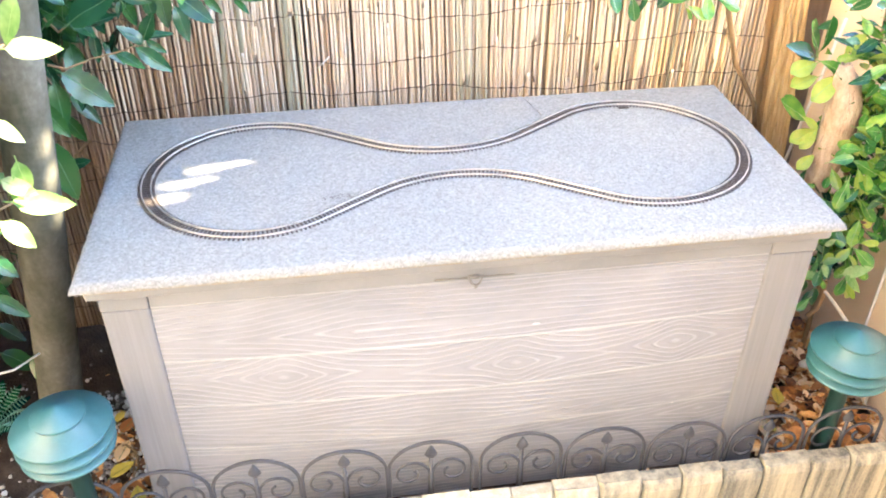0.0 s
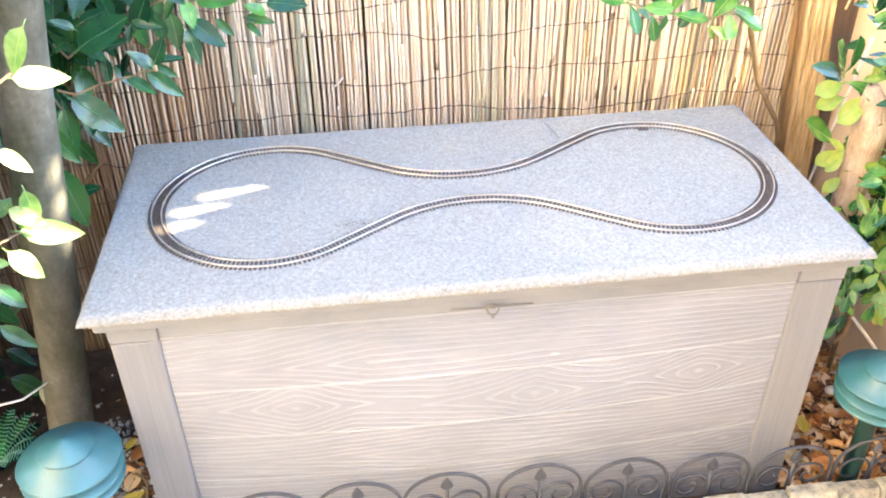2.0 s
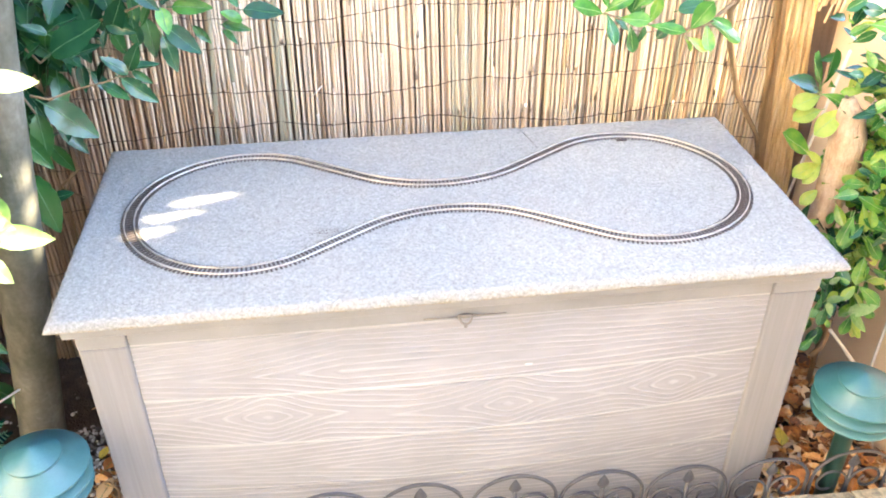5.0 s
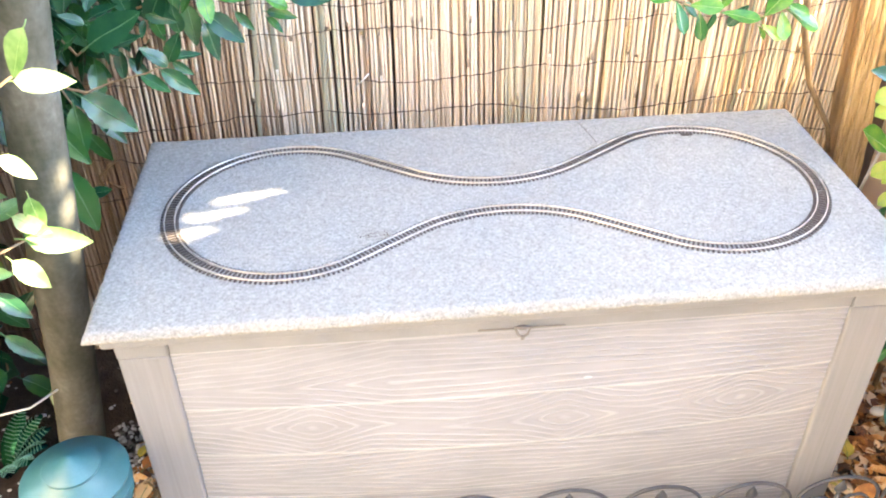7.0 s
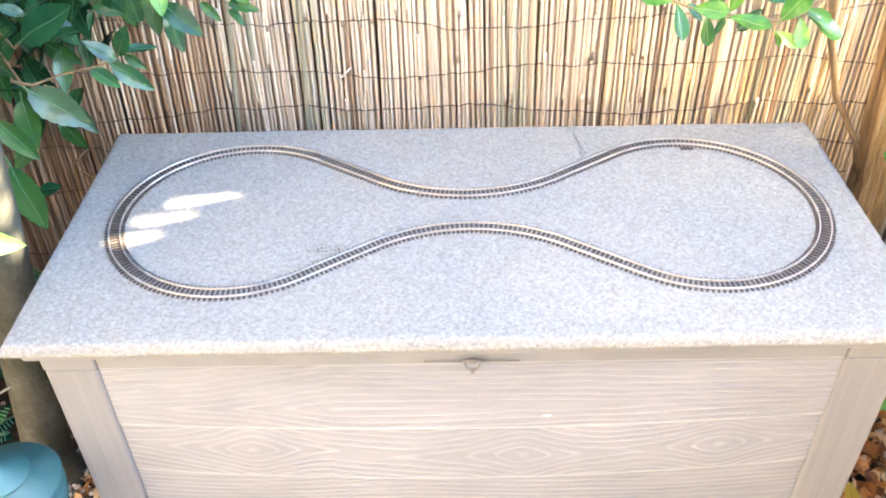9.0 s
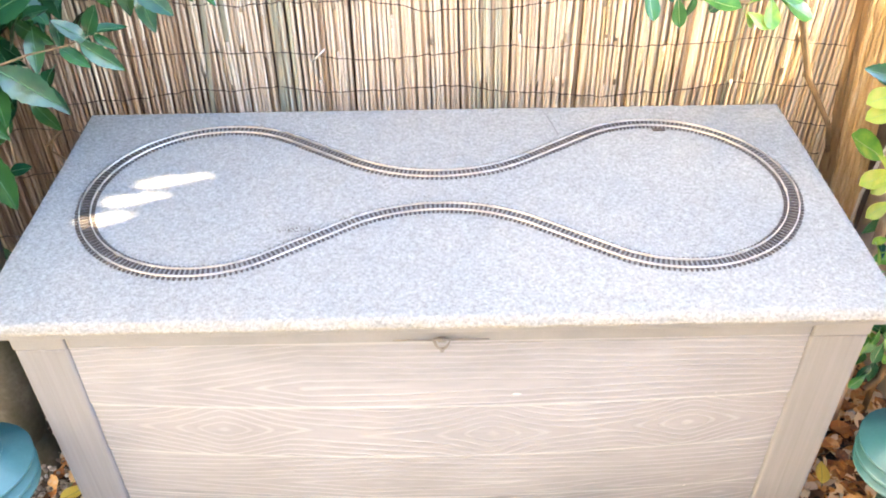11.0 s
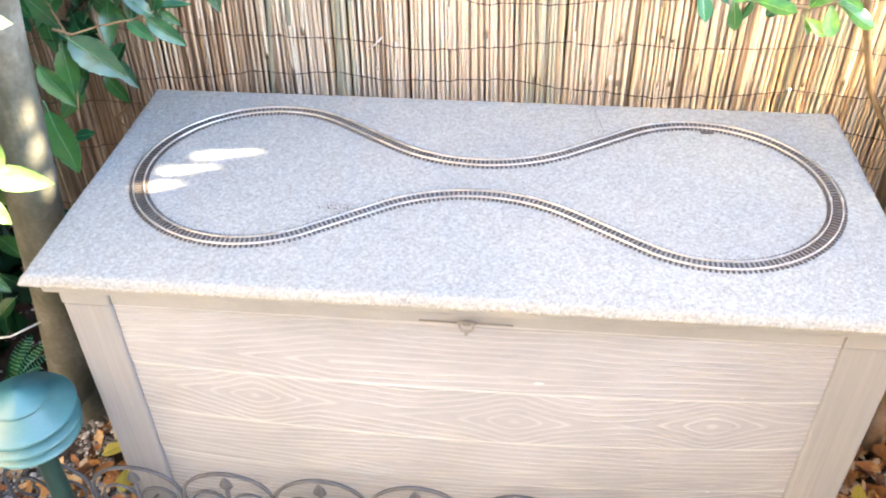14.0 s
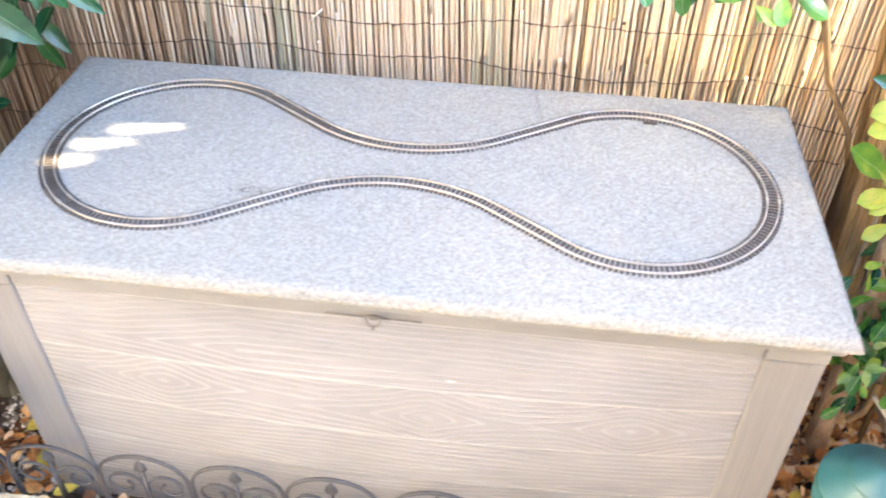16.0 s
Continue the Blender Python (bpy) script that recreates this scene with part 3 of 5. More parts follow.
def railway():
    pts = track_path()
    n = len(pts)
    s = [0.0]
    for i in range(n):
        s.append(s[-1] + (pts[(i + 1) % n] - pts[i]).length)
    total = s[-1]
    def at(d):
        d %= total
        i = int(np.searchsorted(s, d, side="right")) - 1
        i = min(i, n - 1)
        a, b = pts[i], pts[(i + 1) % n]
        p = a.lerp(b, (d - s[i]) / max(1e-9, s[i + 1] - s[i]))
        h = pts[(i + 2) % n] - pts[(i - 1) % n]
        return p, math.atan2(h.y, h.x)
    count = 14
    length = total / count
    per = round(length / 0.0073)
    bm = bmesh.new()
    box(bm, (-0.0017, -SLEEPER_LEN / 2, -0.0011), (0.0017, SLEEPER_LEN / 2, 0.0011), 0.0003, 1)
    me = bpy.data.meshes.new("sleeper")
    bm.to_mesh(me)
    bm.free()
    me.materials.append(M_SLEEPER)
    base_z = BOARD_Z + 0.0012
    for k in range(count):
        d0 = k * length
        c, h = at(d0 + length / 2)
        root = empty("track_section", (c.x, c.y, base_z))
        tagged(root, "curved model railway track with metal rails on brown sleepers", "model track", "sections of the model railway")
        for side in (-1, 1):
            bm = bmesh.new()
            prev = None
            m = 34
            for i in range(m + 1):
                d = d0 + 0.0004 + (length - 0.0008) * i / m
                p, a = at(d)
                nrm = Vector((-math.sin(a), math.cos(a)))
                mid = p + nrm * side * GAUGE / 2
                ring = []
                for w, z in ((-0.0010, 0.0011), (0.0010, 0.0011), (0.0005, 0.0022), (0.0008, 0.0031), (0.0008, 0.0037), (-0.0008, 0.0037), (-0.0008, 0.0031), (-0.0005, 0.0022)):
                    q = mid + nrm * w
                    ring.append(bm.verts.new((q.x - c.x, q.y - c.y, z)))
                if prev:
                    for j in range(8):
                        bm.faces.new((prev[j], prev[(j + 1) % 8], ring[(j + 1) % 8], ring[j]))
                else:
                    bm.faces.new(ring)
                prev = ring
            bm.faces.new(prev[::-1])
            bmesh.ops.recalc_face_normals(bm, faces=bm.faces)
            part("rail", bm, M_RAIL, root)
        for i in range(per):
            p, a = at(d0 + length * (i + 0.5) / per)
            sl = part("sleeper", me, None, root)
            sl.matrix_basis = Matrix.Translation((p.x - c.x, p.y - c.y, 0)) @ Matrix.Rotation(a, 4, "Z")
        # web strips under the rails and fishplates at the joint
        bm = bmesh.new()
        for side in (-1, 1):
            p, a = at(d0)
            nrm = Vector((-math.sin(a), math.cos(a)))
            q = p + nrm * side * GAUGE / 2
            r = bmesh.ops.create_cube(bm, size=1.0)
            rot = Matrix.Rotation(a, 3, "Z")
            for v in r["verts"]:
                v.co = rot @ Vector((v.co.x * 0.010, v.co.y * 0.0036, v.co.z * 0.0022)) + Vector((q.x - c.x, q.y - c.y, 0.0022))
        part("fishplate", bm, M_RAIL, root)


railway()
# carpet seam from the track over the rear edge of the board, drawn as a strand
bm = bmesh.new()
tube(bm, [(0.829, 0.452, BOARD_Z + 0.0022), (0.822, 0.490, BOARD_Z + 0.0022), (0.812, 0.530, BOARD_Z + 0.002), (0.806, 0.556, BOARD_Z - 0.004), (0.805, 0.560, BOARD_Z - 0.03)], 0.0006, 6)
tagged(part("seam_line", bm, M_LATCH, smooth=True), "thin grey line of the carpet seam, drawn as a strand", "wire")
# uncoupler clip beside the rear curve
bm = bmesh.new()
box(bm, (-0.011, -0.004, -0.0008), (0.011, 0.004, 0.0012), 0.0006, 1)
tube(bm, [(-0.004, -0.003, 0.001), (0.0, -0.006, 0.003), (0.004, -0.003, 0.001)], 0.001, 6)
tagged(part("track_clip", bm, M_SLEEPER), "small dark power clip against the rail", "clip").location = (1.004, 0.462, BOARD_Z + 0.0014)


# ---- tiered garden lamps ----
def tier_lamp():
    root = empty("garden_lamp")
    tagged(root, "teal plastic tiered mushroom path light on a dark stake", "garden lamp", "tiered path lights")
    R = 0.090
    bm = bmesh.new()
    lathe(bm, [(0.0, 0.0), (0.004, -0.002), (0.047, -0.0200), (0.0485, -0.0225), (0.0475, -0.0260), (0.0435, -0.0268), (0.0435, -0.0285), (0.088, -0.0465), (R, -0.049), (0.089, -0.052), (0.080, -0.051), (0.02, -0.036), (0.0, -0.034)], 56)
    part("cap", bm, M_TEAL, root, smooth=True)
    for z, r in ((-0.075, 0.089), (-0.100, 0.086)):
        bm = bmesh.new()
        lathe(bm, [(0.030, z + 0.024), (r - 0.003, z), (r, z - 0.003), (r - 0.001, z - 0.006), (r - 0.006, z - 0.005), (0.030, z + 0.018), (0.030, z + 0.024)], 56)
        part("louvre_ring", bm, M_TEAL, root, smooth=True)
    bm = bmesh.new()
    lathe(bm, [(0.0, -0.040), (0.030, -0.042), (0.030, -0.118), (0.024, -0.124), (0.0, -0.124)], 28)
    part("lens", bm, M_DARK_GREEN, root, smooth=True)
    bm = bmesh.new()
    lathe(bm, [(0.019, -0.122), (0.019, -0.42), (0.014, -0.44), (0.0, -0.47)], 24)
    part("stake", bm, M_DARK_GREEN, root, smooth=True)
    for ob in root.children:
        ob.data.transform(Matrix.Scale(0.9, 4))
    return root


lamp = tier_lamp()
lamp.matrix_basis = pose(-0.068, -0.014, 0.430, 0, 0, 20)
copy_thing(lamp, pose(1.357, 0.024, 0.381, 0, 0, 140))


# ---- timber edging ----
def edging():
    rng = random.Random(11)
    root = empty("timber_edging", (0.6, -0.06, -0.3))
    tagged(root, "pale weathered timber palisade edging with chamfered tops", "edging")
    x = -1.3
    while x < 1.52:
        w = rng.uniform(0.078, 0.098)
        w = min(w, 1.558 - x) if x + w > 1.50 else w
        top = 0.104 + rng.uniform(-0.007, 0.007)
        bm = bmesh.new()
        d = 0.020
        prof = [(-w / 2 + 0.001, 0.012), (-w / 2 + 0.001, -0.018), (-w / 2 + 0.007, -d - 0.006), (w / 2 - 0.007, -d - 0.006), (w / 2 - 0.001, -0.018), (w / 2 - 0.001, 0.012)]
        rings = []
        for z, sh in ((-0.31, 0.0), (0.0, 0.0), (top - 0.020, 0.0), (top - 0.004, 0.006), (top, 0.012)):
            rings.append([bm.verts.new((px + rng.gauss(0, 0.0007), min(py + sh, 0.012) if py < 0 else py, z + rng.gauss(0, 0.0012))) for px, py in prof])
        for a, b in zip(rings, rings[1:]):
            for k in range(6):
                bm.faces.new((a[k], a[(k + 1) % 6], b[(k + 1) % 6], b[k]))
        bm.faces.new(rings[-1])
        bmesh.ops.recalc_face_normals(bm, faces=bm.faces)
        ob = part("paling", bm, M_PALE_TIMBER, root)
        ob.matrix_parent_inverse = Matrix.Translation((-0.6, 0.06, 0.3))
        ob.location = (x + w / 2, -0.026, 0)
        x += w


edging()


# ---- low border fence of bent wire ----
def border_fence():
    root = empty("border_fence", (0.6, 0.008, 0.0))
    tagged(root, "low black plastic border fence of scrolled arches with leaf finials", "border fence")
    off = Matrix.Translation((-0.6, -0.008, 0.0))
    Y = 0.008
    pitch, top, foot = 0.1648, 0.249, 0.03
    def add(name, bm, x, smooth=True):
        ob = part(name, bm, M_IRON, root, smooth=smooth)
        ob.matrix_parent_inverse = off
        ob.location.z = -0.024 - 0.070 * min(max(0.0, x - 0.66), 0.45)
        return ob
    def ring(bm, pts, r):
        tube(bm, pts, r, 6)
    # two runs that meet in a pair of posts
    centres = [0.543 - 0.162 * i for i in range(5)] + [0.717 + 0.167 * i for i in range(5)]
    for cx in centres:
        a, b = cx - pitch / 2 + 0.004, cx + pitch / 2 - 0.004
        # the arch
        bm = bmesh.new()
        pts = [(a, Y, foot)] + [(a, Y, 0.12)]
        for i in range(0, 19):
            t = math.pi * i / 18
            pts.append((cx - math.cos(t) * (b - a) / 2, Y, 0.186 + math.sin(t) * (top - 0.186)))
        pts += [(b, Y, 0.12), (b, Y, foot)]
        ring(bm, pts, 0.0036)
        add("arch", bm, cx)
        # two scrolls that curl inwards
        for s in (-1, 1):
            bm = bmesh.new()
            pts = [(cx + s * 0.004, Y, 0.10)]
            for i in range(0, 26):
                t = i / 25
                ang = math.pi - t * math.pi * 2.3
                rr = 0.0385 * (1 - 0.72 * t)
                pts.append((cx + s * (0.0395 + math.cos(ang) * rr * 0.95), Y + 0.0015 * t, 0.166 + math.sin(ang) * rr * 0.95))
            ring(bm, pts, 0.0028)
            add("scroll", bm, cx)
        # stem and leaf-shaped finial
        bm = bmesh.new()
        tube(bm, [(cx, Y, foot), (cx, Y, 0.214)], 0.0038, 6)
        add("stem", bm, cx)
        bm = bmesh.new()
        prof = [(0.0, 0.207), (0.007, 0.209), (0.0125, 0.217), (0.0095, 0.226), (0.0045, 0.235), (0.0, 0.242)]
        lathe(bm, prof, 10)
        for v in bm.verts:
            v.co = Vector((v.co.x + cx, v.co.y * 0.45 + Y, v.co.z))
        add("finial", bm, cx)


border_fence()


# ---- reed screen ----
FENCE_Y = 0.672
def reed_screen():
    rng = random.Random(21)
    root = empty("reed_screen", (0.5, FENCE_Y, 0))
    tagged(root, "split reed screen bound with rusty wire", "reed screen")
    off = Matrix.Translation((-0.5, -FENCE_Y, 0))
    meshes = []
    for v in range(10):
        bm = bmesh.new()
        pts, rad = [], []
        kink = 0.0
        for i in range(12):
            t = i / 11
            kink = 0.6 * kink + rng.gauss(0, 0.0007)
            pts.append((kink, 0.001 * math.sin(5 * t + v), t))
            rad.append(0.0050 * (1.0 + rng.gauss(0, 0.05)))
        tube(bm, pts, rad, 6)
        me = bpy.data.meshes.new("reed")
        bm.to_mesh(me)
        bm.free()
        me.polygons.foreach_set("use_smooth", [True] * len(me.polygons))
        me.materials.append(M_GREEN_REED if v == 9 else M_REED)
        meshes.append(me)
    golden = []
    for me in meshes[:9]:
        me = me.copy()
        me.materials[0] = M_GOLD_REED
        golden.append(me)
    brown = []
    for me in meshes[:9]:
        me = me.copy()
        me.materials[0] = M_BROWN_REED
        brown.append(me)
    olive = []
    for me in meshes[:9]:
        me = me.copy()
        me.materials[0] = M_OLIVE_REED
        olive.append(me)
    x = -0.40
    count = 0
    clump = 0
    while x < 1.405 and count < 300:
        # straw-coloured reeds come in small clumps among the pale ones
        if clump == 0 and rng.random() < 0.030 and x > 0.1:
            clump = rng.randint(3, 8)
        if clump:
            clump -= 1
            kinds = olive
        # more golden reeds to the right: warm sunlight, put into the colour
        elif rng.random() < min(0.92, max(0.03, (x - 0.84) * 2.0)):
            kinds = golden
        # more brown reeds to the left: the shrub's shade, put into the colour
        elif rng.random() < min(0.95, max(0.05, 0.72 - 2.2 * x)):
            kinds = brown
        else:
            kinds = meshes
        me = meshes[9] if rng.random() < 0.012 else kinds[rng.randrange(9)]
        ob = part("reed", me, None, root)
        ob.matrix_parent_inverse = off
        w = rng.choice((0.56, 0.61, 0.65, 0.69, 0.76)) - 0.05 * (x < 0.15)
        lean = rng.gauss(0.0, 0.11) + 1.0 * math.sin(x * 5 + 1) + 0.5 * math.sin(x * 17)
        if rng.random() < 0.035:
            lean += rng.choice((-1, 1)) * rng.uniform(0.8, 1.6)
        ob.matrix_basis = Matrix.Translation((x + 0.0050 * w, FENCE_Y + rng.gauss(0, 0.0012), rng.uniform(0.0, 0.03))) @ Matrix.Rotation(radians(lean), 4, "Y") @ Matrix.Rotation(rng.uniform(0, 6.28), 4, "Z") @ Matrix.Diagonal((w, w, 1.36 + rng.uniform(-0.05, 0.05), 1))
        x += max(0.0100 * w + 0.0018, rng.gauss(0.0094, 0.0006) - 0.0009 * (x < 0.15))
        if rng.random() < 0.012:
            x += rng.uniform(0.002, 0.005)
        count += 1
    # wide weathered strips that lean across the others; one is broken off short
    for bx, bz, lean, tall in ((0.148, 0.0, 4.1, 1.36), (0.236, 0.652, 2.0, 0.72), (0.300, 0.0, 2.5, 1.36)):
        ob = part("reed", meshes[9], None, root, "wide weathered grey-green reed")
        ob.matrix_parent_inverse = off
        ob.matrix_basis = Matrix.Translation((bx, FENCE_Y - 0.0035, bz)) @ Matrix.Rotation(radians(lean), 4, "Y") @ Matrix.Diagonal((1.02, 0.45, tall, 1))
    # loose lengths that have slipped between the wires, at their own slant
    for i in range(84):
        bx = rng.uniform(-0.12, 1.36)
        # brown ones again stand for shade at the left end
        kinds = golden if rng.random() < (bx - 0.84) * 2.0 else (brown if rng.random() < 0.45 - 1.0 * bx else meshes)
        ob = part("reed", kinds[rng.randrange(9)], None, root)
        ob.matrix_parent_inverse = off
        w, tall = rng.uniform(0.42, 0.62), rng.choice((0.09, 0.17, 0.18, 0.26))
        ob.matrix_basis = Matrix.Translation((bx, FENCE_Y - 0.0042, rng.choice((0.55, 0.63, 0.71, 0.80, 0.87)) + rng.gauss(0, 0.012))) @ Matrix.Rotation(radians(rng.gauss(0, 1.6)), 4, "Y") @ Matrix.Rotation(rng.uniform(0, 6.28), 4, "Z") @ Matrix.Diagonal((w, w, tall, 1))
    # a thinner second layer behind fills most gaps
    verts, dim = bmesh.new(), bmesh.new()
    x = -0.62
    while x < 1.405:
        if rng.random() < 0.985:
            r = rng.uniform(0.0034, 0.0046)
            lx = rng.gauss(0, 0.006)
            # left of 0.22 the rear layer takes a darker brown, painted shade
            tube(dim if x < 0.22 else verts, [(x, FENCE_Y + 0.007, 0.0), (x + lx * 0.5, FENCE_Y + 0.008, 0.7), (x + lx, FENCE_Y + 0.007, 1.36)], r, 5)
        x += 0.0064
    for bm, mat in ((verts, M_REED_BACK), (dim, M_REED_DIM)):
        ob = part("rear_reeds", bm, mat, root, smooth=True)
        ob.matrix_parent_inverse = off
        ob["kind"] = "stuff"
    # broken reeds that hang beyond the post
    for i in range(16):
        ob = part("reed", golden[rng.randrange(9)], None, root)
        ob.matrix_parent_inverse = off
        w = rng.uniform(0.45, 0.7)
        ob.matrix_basis = Matrix.Translation((1.462 + i * 0.0062, 0.662 + rng.gauss(0, 0.002), rng.uniform(0.80, 0.86))) @ Matrix.Rotation(radians(rng.gauss(8, 3)), 4, "Y") @ Matrix.Diagonal((w, w, 0.5, 1))
    # binding wires: each sags and wanders between ties
    for z in (0.12, 0.29, 0.45, 0.535, 0.622, 0.706, 0.800, 0.868, 0.955, 1.06, 1.17):
        bm = bmesh.new()
        pts = []
        ph = rng.uniform(0, 6)
        for i in range(190):
            xx = -0.62 + 2.02 * i / 189
            zz = z + 0.009 * math.sin(xx * 5.3 + ph) + 0.007 * math.sin(xx * 13 + ph * 2) + 0.004 * math.sin(xx * 29 + ph * 3) * math.sin(xx * 7 + ph) + 0.0045 * noise.noise((xx * 24, z * 9, ph)) + 0.0020 * noise.noise((xx * 80, z * 9, ph))
            pts.append((xx, FENCE_Y - 0.0062 + 0.0018 * math.sin(xx * 180), zz))
        tube(bm, pts, 0.0007, 5)
        pts = [(p[0], p[1] + 0.0012, p[2] + 0.0016 * math.sin(p[0] * 240)) for p in pts]
        tube(bm, pts, 0.0006, 5)
        ob = part("binding_wire", bm, M_WIRE, root, "dark rusty binding wire", True)
        ob.matrix_parent_inverse = off


M_REED_DIM = material("dim_brown_reed", [(0.19, 0.12, 0.078), (0.29, 0.193, 0.13), (0.40, 0.275, 0.19)], 0.6, (60, 60, 5), 260, 0.2, random_colour=0.6, island=True)
M_REED_BACK = material("shaded_reed", [(0.42, 0.30, 0.20), (0.52, 0.39, 0.27), (0.60, 0.47, 0.34)], 0.6, (60, 60, 5), 260, 0.2, random_colour=0.7, island=True)
reed_screen()
fence_back = empty("fence_back", (0, 0.72, -0.02))
tagged(fence_back, "dark old close-board timber fence behind the reeds", "fence", kind="structure")
bm = bmesh.new()
box(bm, (0, -0.010, 0), (0.141, 0.010, 1.42), 0.003, 1)
board_mesh = bpy.data.meshes.new("fence_board")
bm.to_mesh(board_mesh)
bm.free()
board_mesh.materials.append(M_DARK_BOARD)
golden_board = board_mesh.copy()
golden_board.materials[0] = M_SAWN
for i in range(22):
    part("fence_board", golden_board if 15 < i < 20 else board_mesh, None, fence_back).location = (-1.6 + i * 0.145, -0.003 if i % 2 else 0.003, 0)


# ---- timber posts by the corner ----
def plank_post(name, x0, x1, y0, y1, z1, mat, label, lean=0.0, seed=1):
    rng = random.Random(seed)
    bm = bmesh.new()
    rings = []
    nx = 26
    ridge = [rng.gauss(0, 0.0032) for _ in range(nx + 1)]
    for j in range(41):
        z = -0.01 + (z1 + 0.01) * j / 40
        ring = []
        for i in range(nx + 1):
            ring.append((x0 + (x1 - x0) * i / nx, y0 + ridge[i] + rng.gauss(0, 0.0016)))
        ring += [(x1, y1), (x0, y1)]
        rings.append([bm.verts.new((a + lean * z + rng.gauss(0, 0.0008), b, z)) for a, b in ring])
    m = len(rings[0])
    for a, b in zip(rings, rings[1:]):
        for k in range(m):
            bm.faces.new((a[k], a[(k + 1) % m], b[(k + 1) % m], b[k]))
    bm.faces.new(rings[-1])
    bm.faces.new(rings[0][::-1])
    ob = part(name, bm, mat)
    return tagged(ob, label, "timber post")


plank_post("timber_post", 1.476, 1.540, 0.655, 0.705, 1.5, M_SAWN, "golden rough-sawn timber post beside the reed screen", -0.085, 4)
plank_post("timber_batten", 1.454, 1.488, 0.663, 0.705, 1.5, M_BROWN_WOOD, "narrow brown timber batten against the post", -0.088, 5)


# ---- pole on the left ----
def pole():
    bm = bmesh.new()
    pts, rad = [], []
    for i in range(22):
        t = i / 21
        z = -0.02 + 1.42 * t
        k = (z - 0.1) / 0.85
        pts.append((-0.188 + 0.144 * k + 0.003 * math.sin(6 * t), 0.271 - 0.055 * k, z))
        rad.append(0.0415 - 0.002 * t + 0.0010 * math.sin(17 * t))
    tube(bm, pts, rad, 28)
    root = empty("tree_trunk", (-0.20, 0.275, 0.0))
    tagged(root, "smooth grey-beige slender tree trunk beside the box", "tree trunk")
    off = Matrix.Translation((0.20, -0.275, 0.0))
    part("bark", bm, M_POLE, root, smooth=True).matrix_parent_inverse = off
    # the root swells towards the box
    bm = bmesh.new()
    tube(bm, [(-0.150, 0.262, -0.01), (-0.156, 0.264, 0.05), (-0.168, 0.266, 0.11), (-0.180, 0.268, 0.17)], [0.040, 0.036, 0.028, 0.016], 18)
    part("root_flare", bm, M_POLE, root, smooth=True).matrix_parent_inverse = off


pole()


# ---- cut trunk on the right ----
def cut_trunk():
    root = empty("cut_trunk", (1.43, 0.33, 0.0))
    tagged(root, "pale sawn-off shrub trunk leaning among leaves", "tree trunk")
    off = Matrix.Translation((-1.43, -0.33, 0))
    bm = bmesh.new()
    tube(bm, [(1.415, 0.34, -0.02), (1.410, 0.34, 0.15), (1.404, 0.34, 0.35), (1.401, 0.34, 0.5), (1.404, 0.34, 0.57), (1.410, 0.34, 0.63), (1.404, 0.336, 0.690), (1.393, 0.333, 0.735), (1.384, 0.335, 0.775)], [0.020, 0.020, 0.022, 0.025, 0.029, 0.034, 0.035, 0.025, 0.012], 18)
    rough = random.Random(8)
    for v in bm.verts:
        v.co += Vector((rough.gauss(0, 0.0018), rough.gauss(0, 0.0018), rough.gauss(0, 0.002)))
    part("trunk", bm, M_CUT, root, smooth=True).matrix_parent_inverse = off
    bm = bmesh.new()
    tube(bm, [(1.42, 0.345, 0.61), (1.442, 0.35, 0.645), (1.452, 0.35, 0.665)], [0.026, 0.018, 0.012], 10)
    part("knot", bm, M_CUT, root, smooth=True).matrix_parent_inverse = off


cut_trunk()


# ---- plants ----
LEAF_A = [leaf_mesh("leaf", M_LEAF, 1, w, c, f, rows=14, teeth=0.045) for w, c, f in ((0.48, 0.14, 0.10), (0.42, 0.22, 0.16), (0.52, 0.06, 0.06))]
LEAF_B = [leaf_mesh("leaf", M_LEAF_LIGHT, 1, w, c, f, rows=8, obovate=0.75, rib=M_RIB_LIGHT) for w, c, f in ((0.50, 0.10, 0.14), (0.46, 0.20, 0.20), (0.55, 0.04, 0.08))]
LEAF_D = leaf_mesh("leaf", M_YELLOW_GREEN, 1, 0.52, 0.1, 0.12, rows=8, obovate=0.75, rib=M_RIB_LIGHT)
LEAF_C = [leaf_mesh("leaf", M_LEAF_PALE, 1, w, c, f, rib=M_RIB_LIGHT) for w, c, f in ((0.46, 0.12, 0.12), (0.52, 0.20, 0.10))]


def plant(name, label, stems, rng_seed, kinds, spots, stem_r=0.004):
    """stems: lists of points; spots: (centre, spread, count, leaf length, mean direction, down)."""
    rng = random.Random(rng_seed)
    base = (stems[0][0] if isinstance(stems[0], tuple) else stems[0])[0]
    root = empty(name, base)
    tagged(root, label, "plant")
    off = Matrix.Translation(-Vector(base))
    for st in stems:
        bm = bmesh.new()
        r = stem_r
        if isinstance(st, tuple):
            st, r = st
        n = len(st)
        tube(bm, st, [r * (1 - 0.55 * i / max(1, n - 1)) for i in range(n)], 6)
        part("stem", bm, M_STEM, root, smooth=True).matrix_parent_inverse = off
    for centre, spread, count, length, direction, jitter in spots:
        for _ in range(count):
            c = Vector(centre) + Vector((rng.gauss(0, spread[0]), rng.gauss(0, spread[1]), rng.gauss(0, spread[2])))
            d = Vector(direction) + Vector((rng.gauss(0, jitter), rng.gauss(0, jitter), rng.gauss(0, jitter * 0.7)))
            d.normalize()
            ob = part("leaf", rng.choice(kinds), None, root)
            ob.matrix_parent_inverse = off
            ob.matrix_basis = aim(c, c + d, rng.gauss(0, 25), length * rng.uniform(0.72, 1.2))
    return root


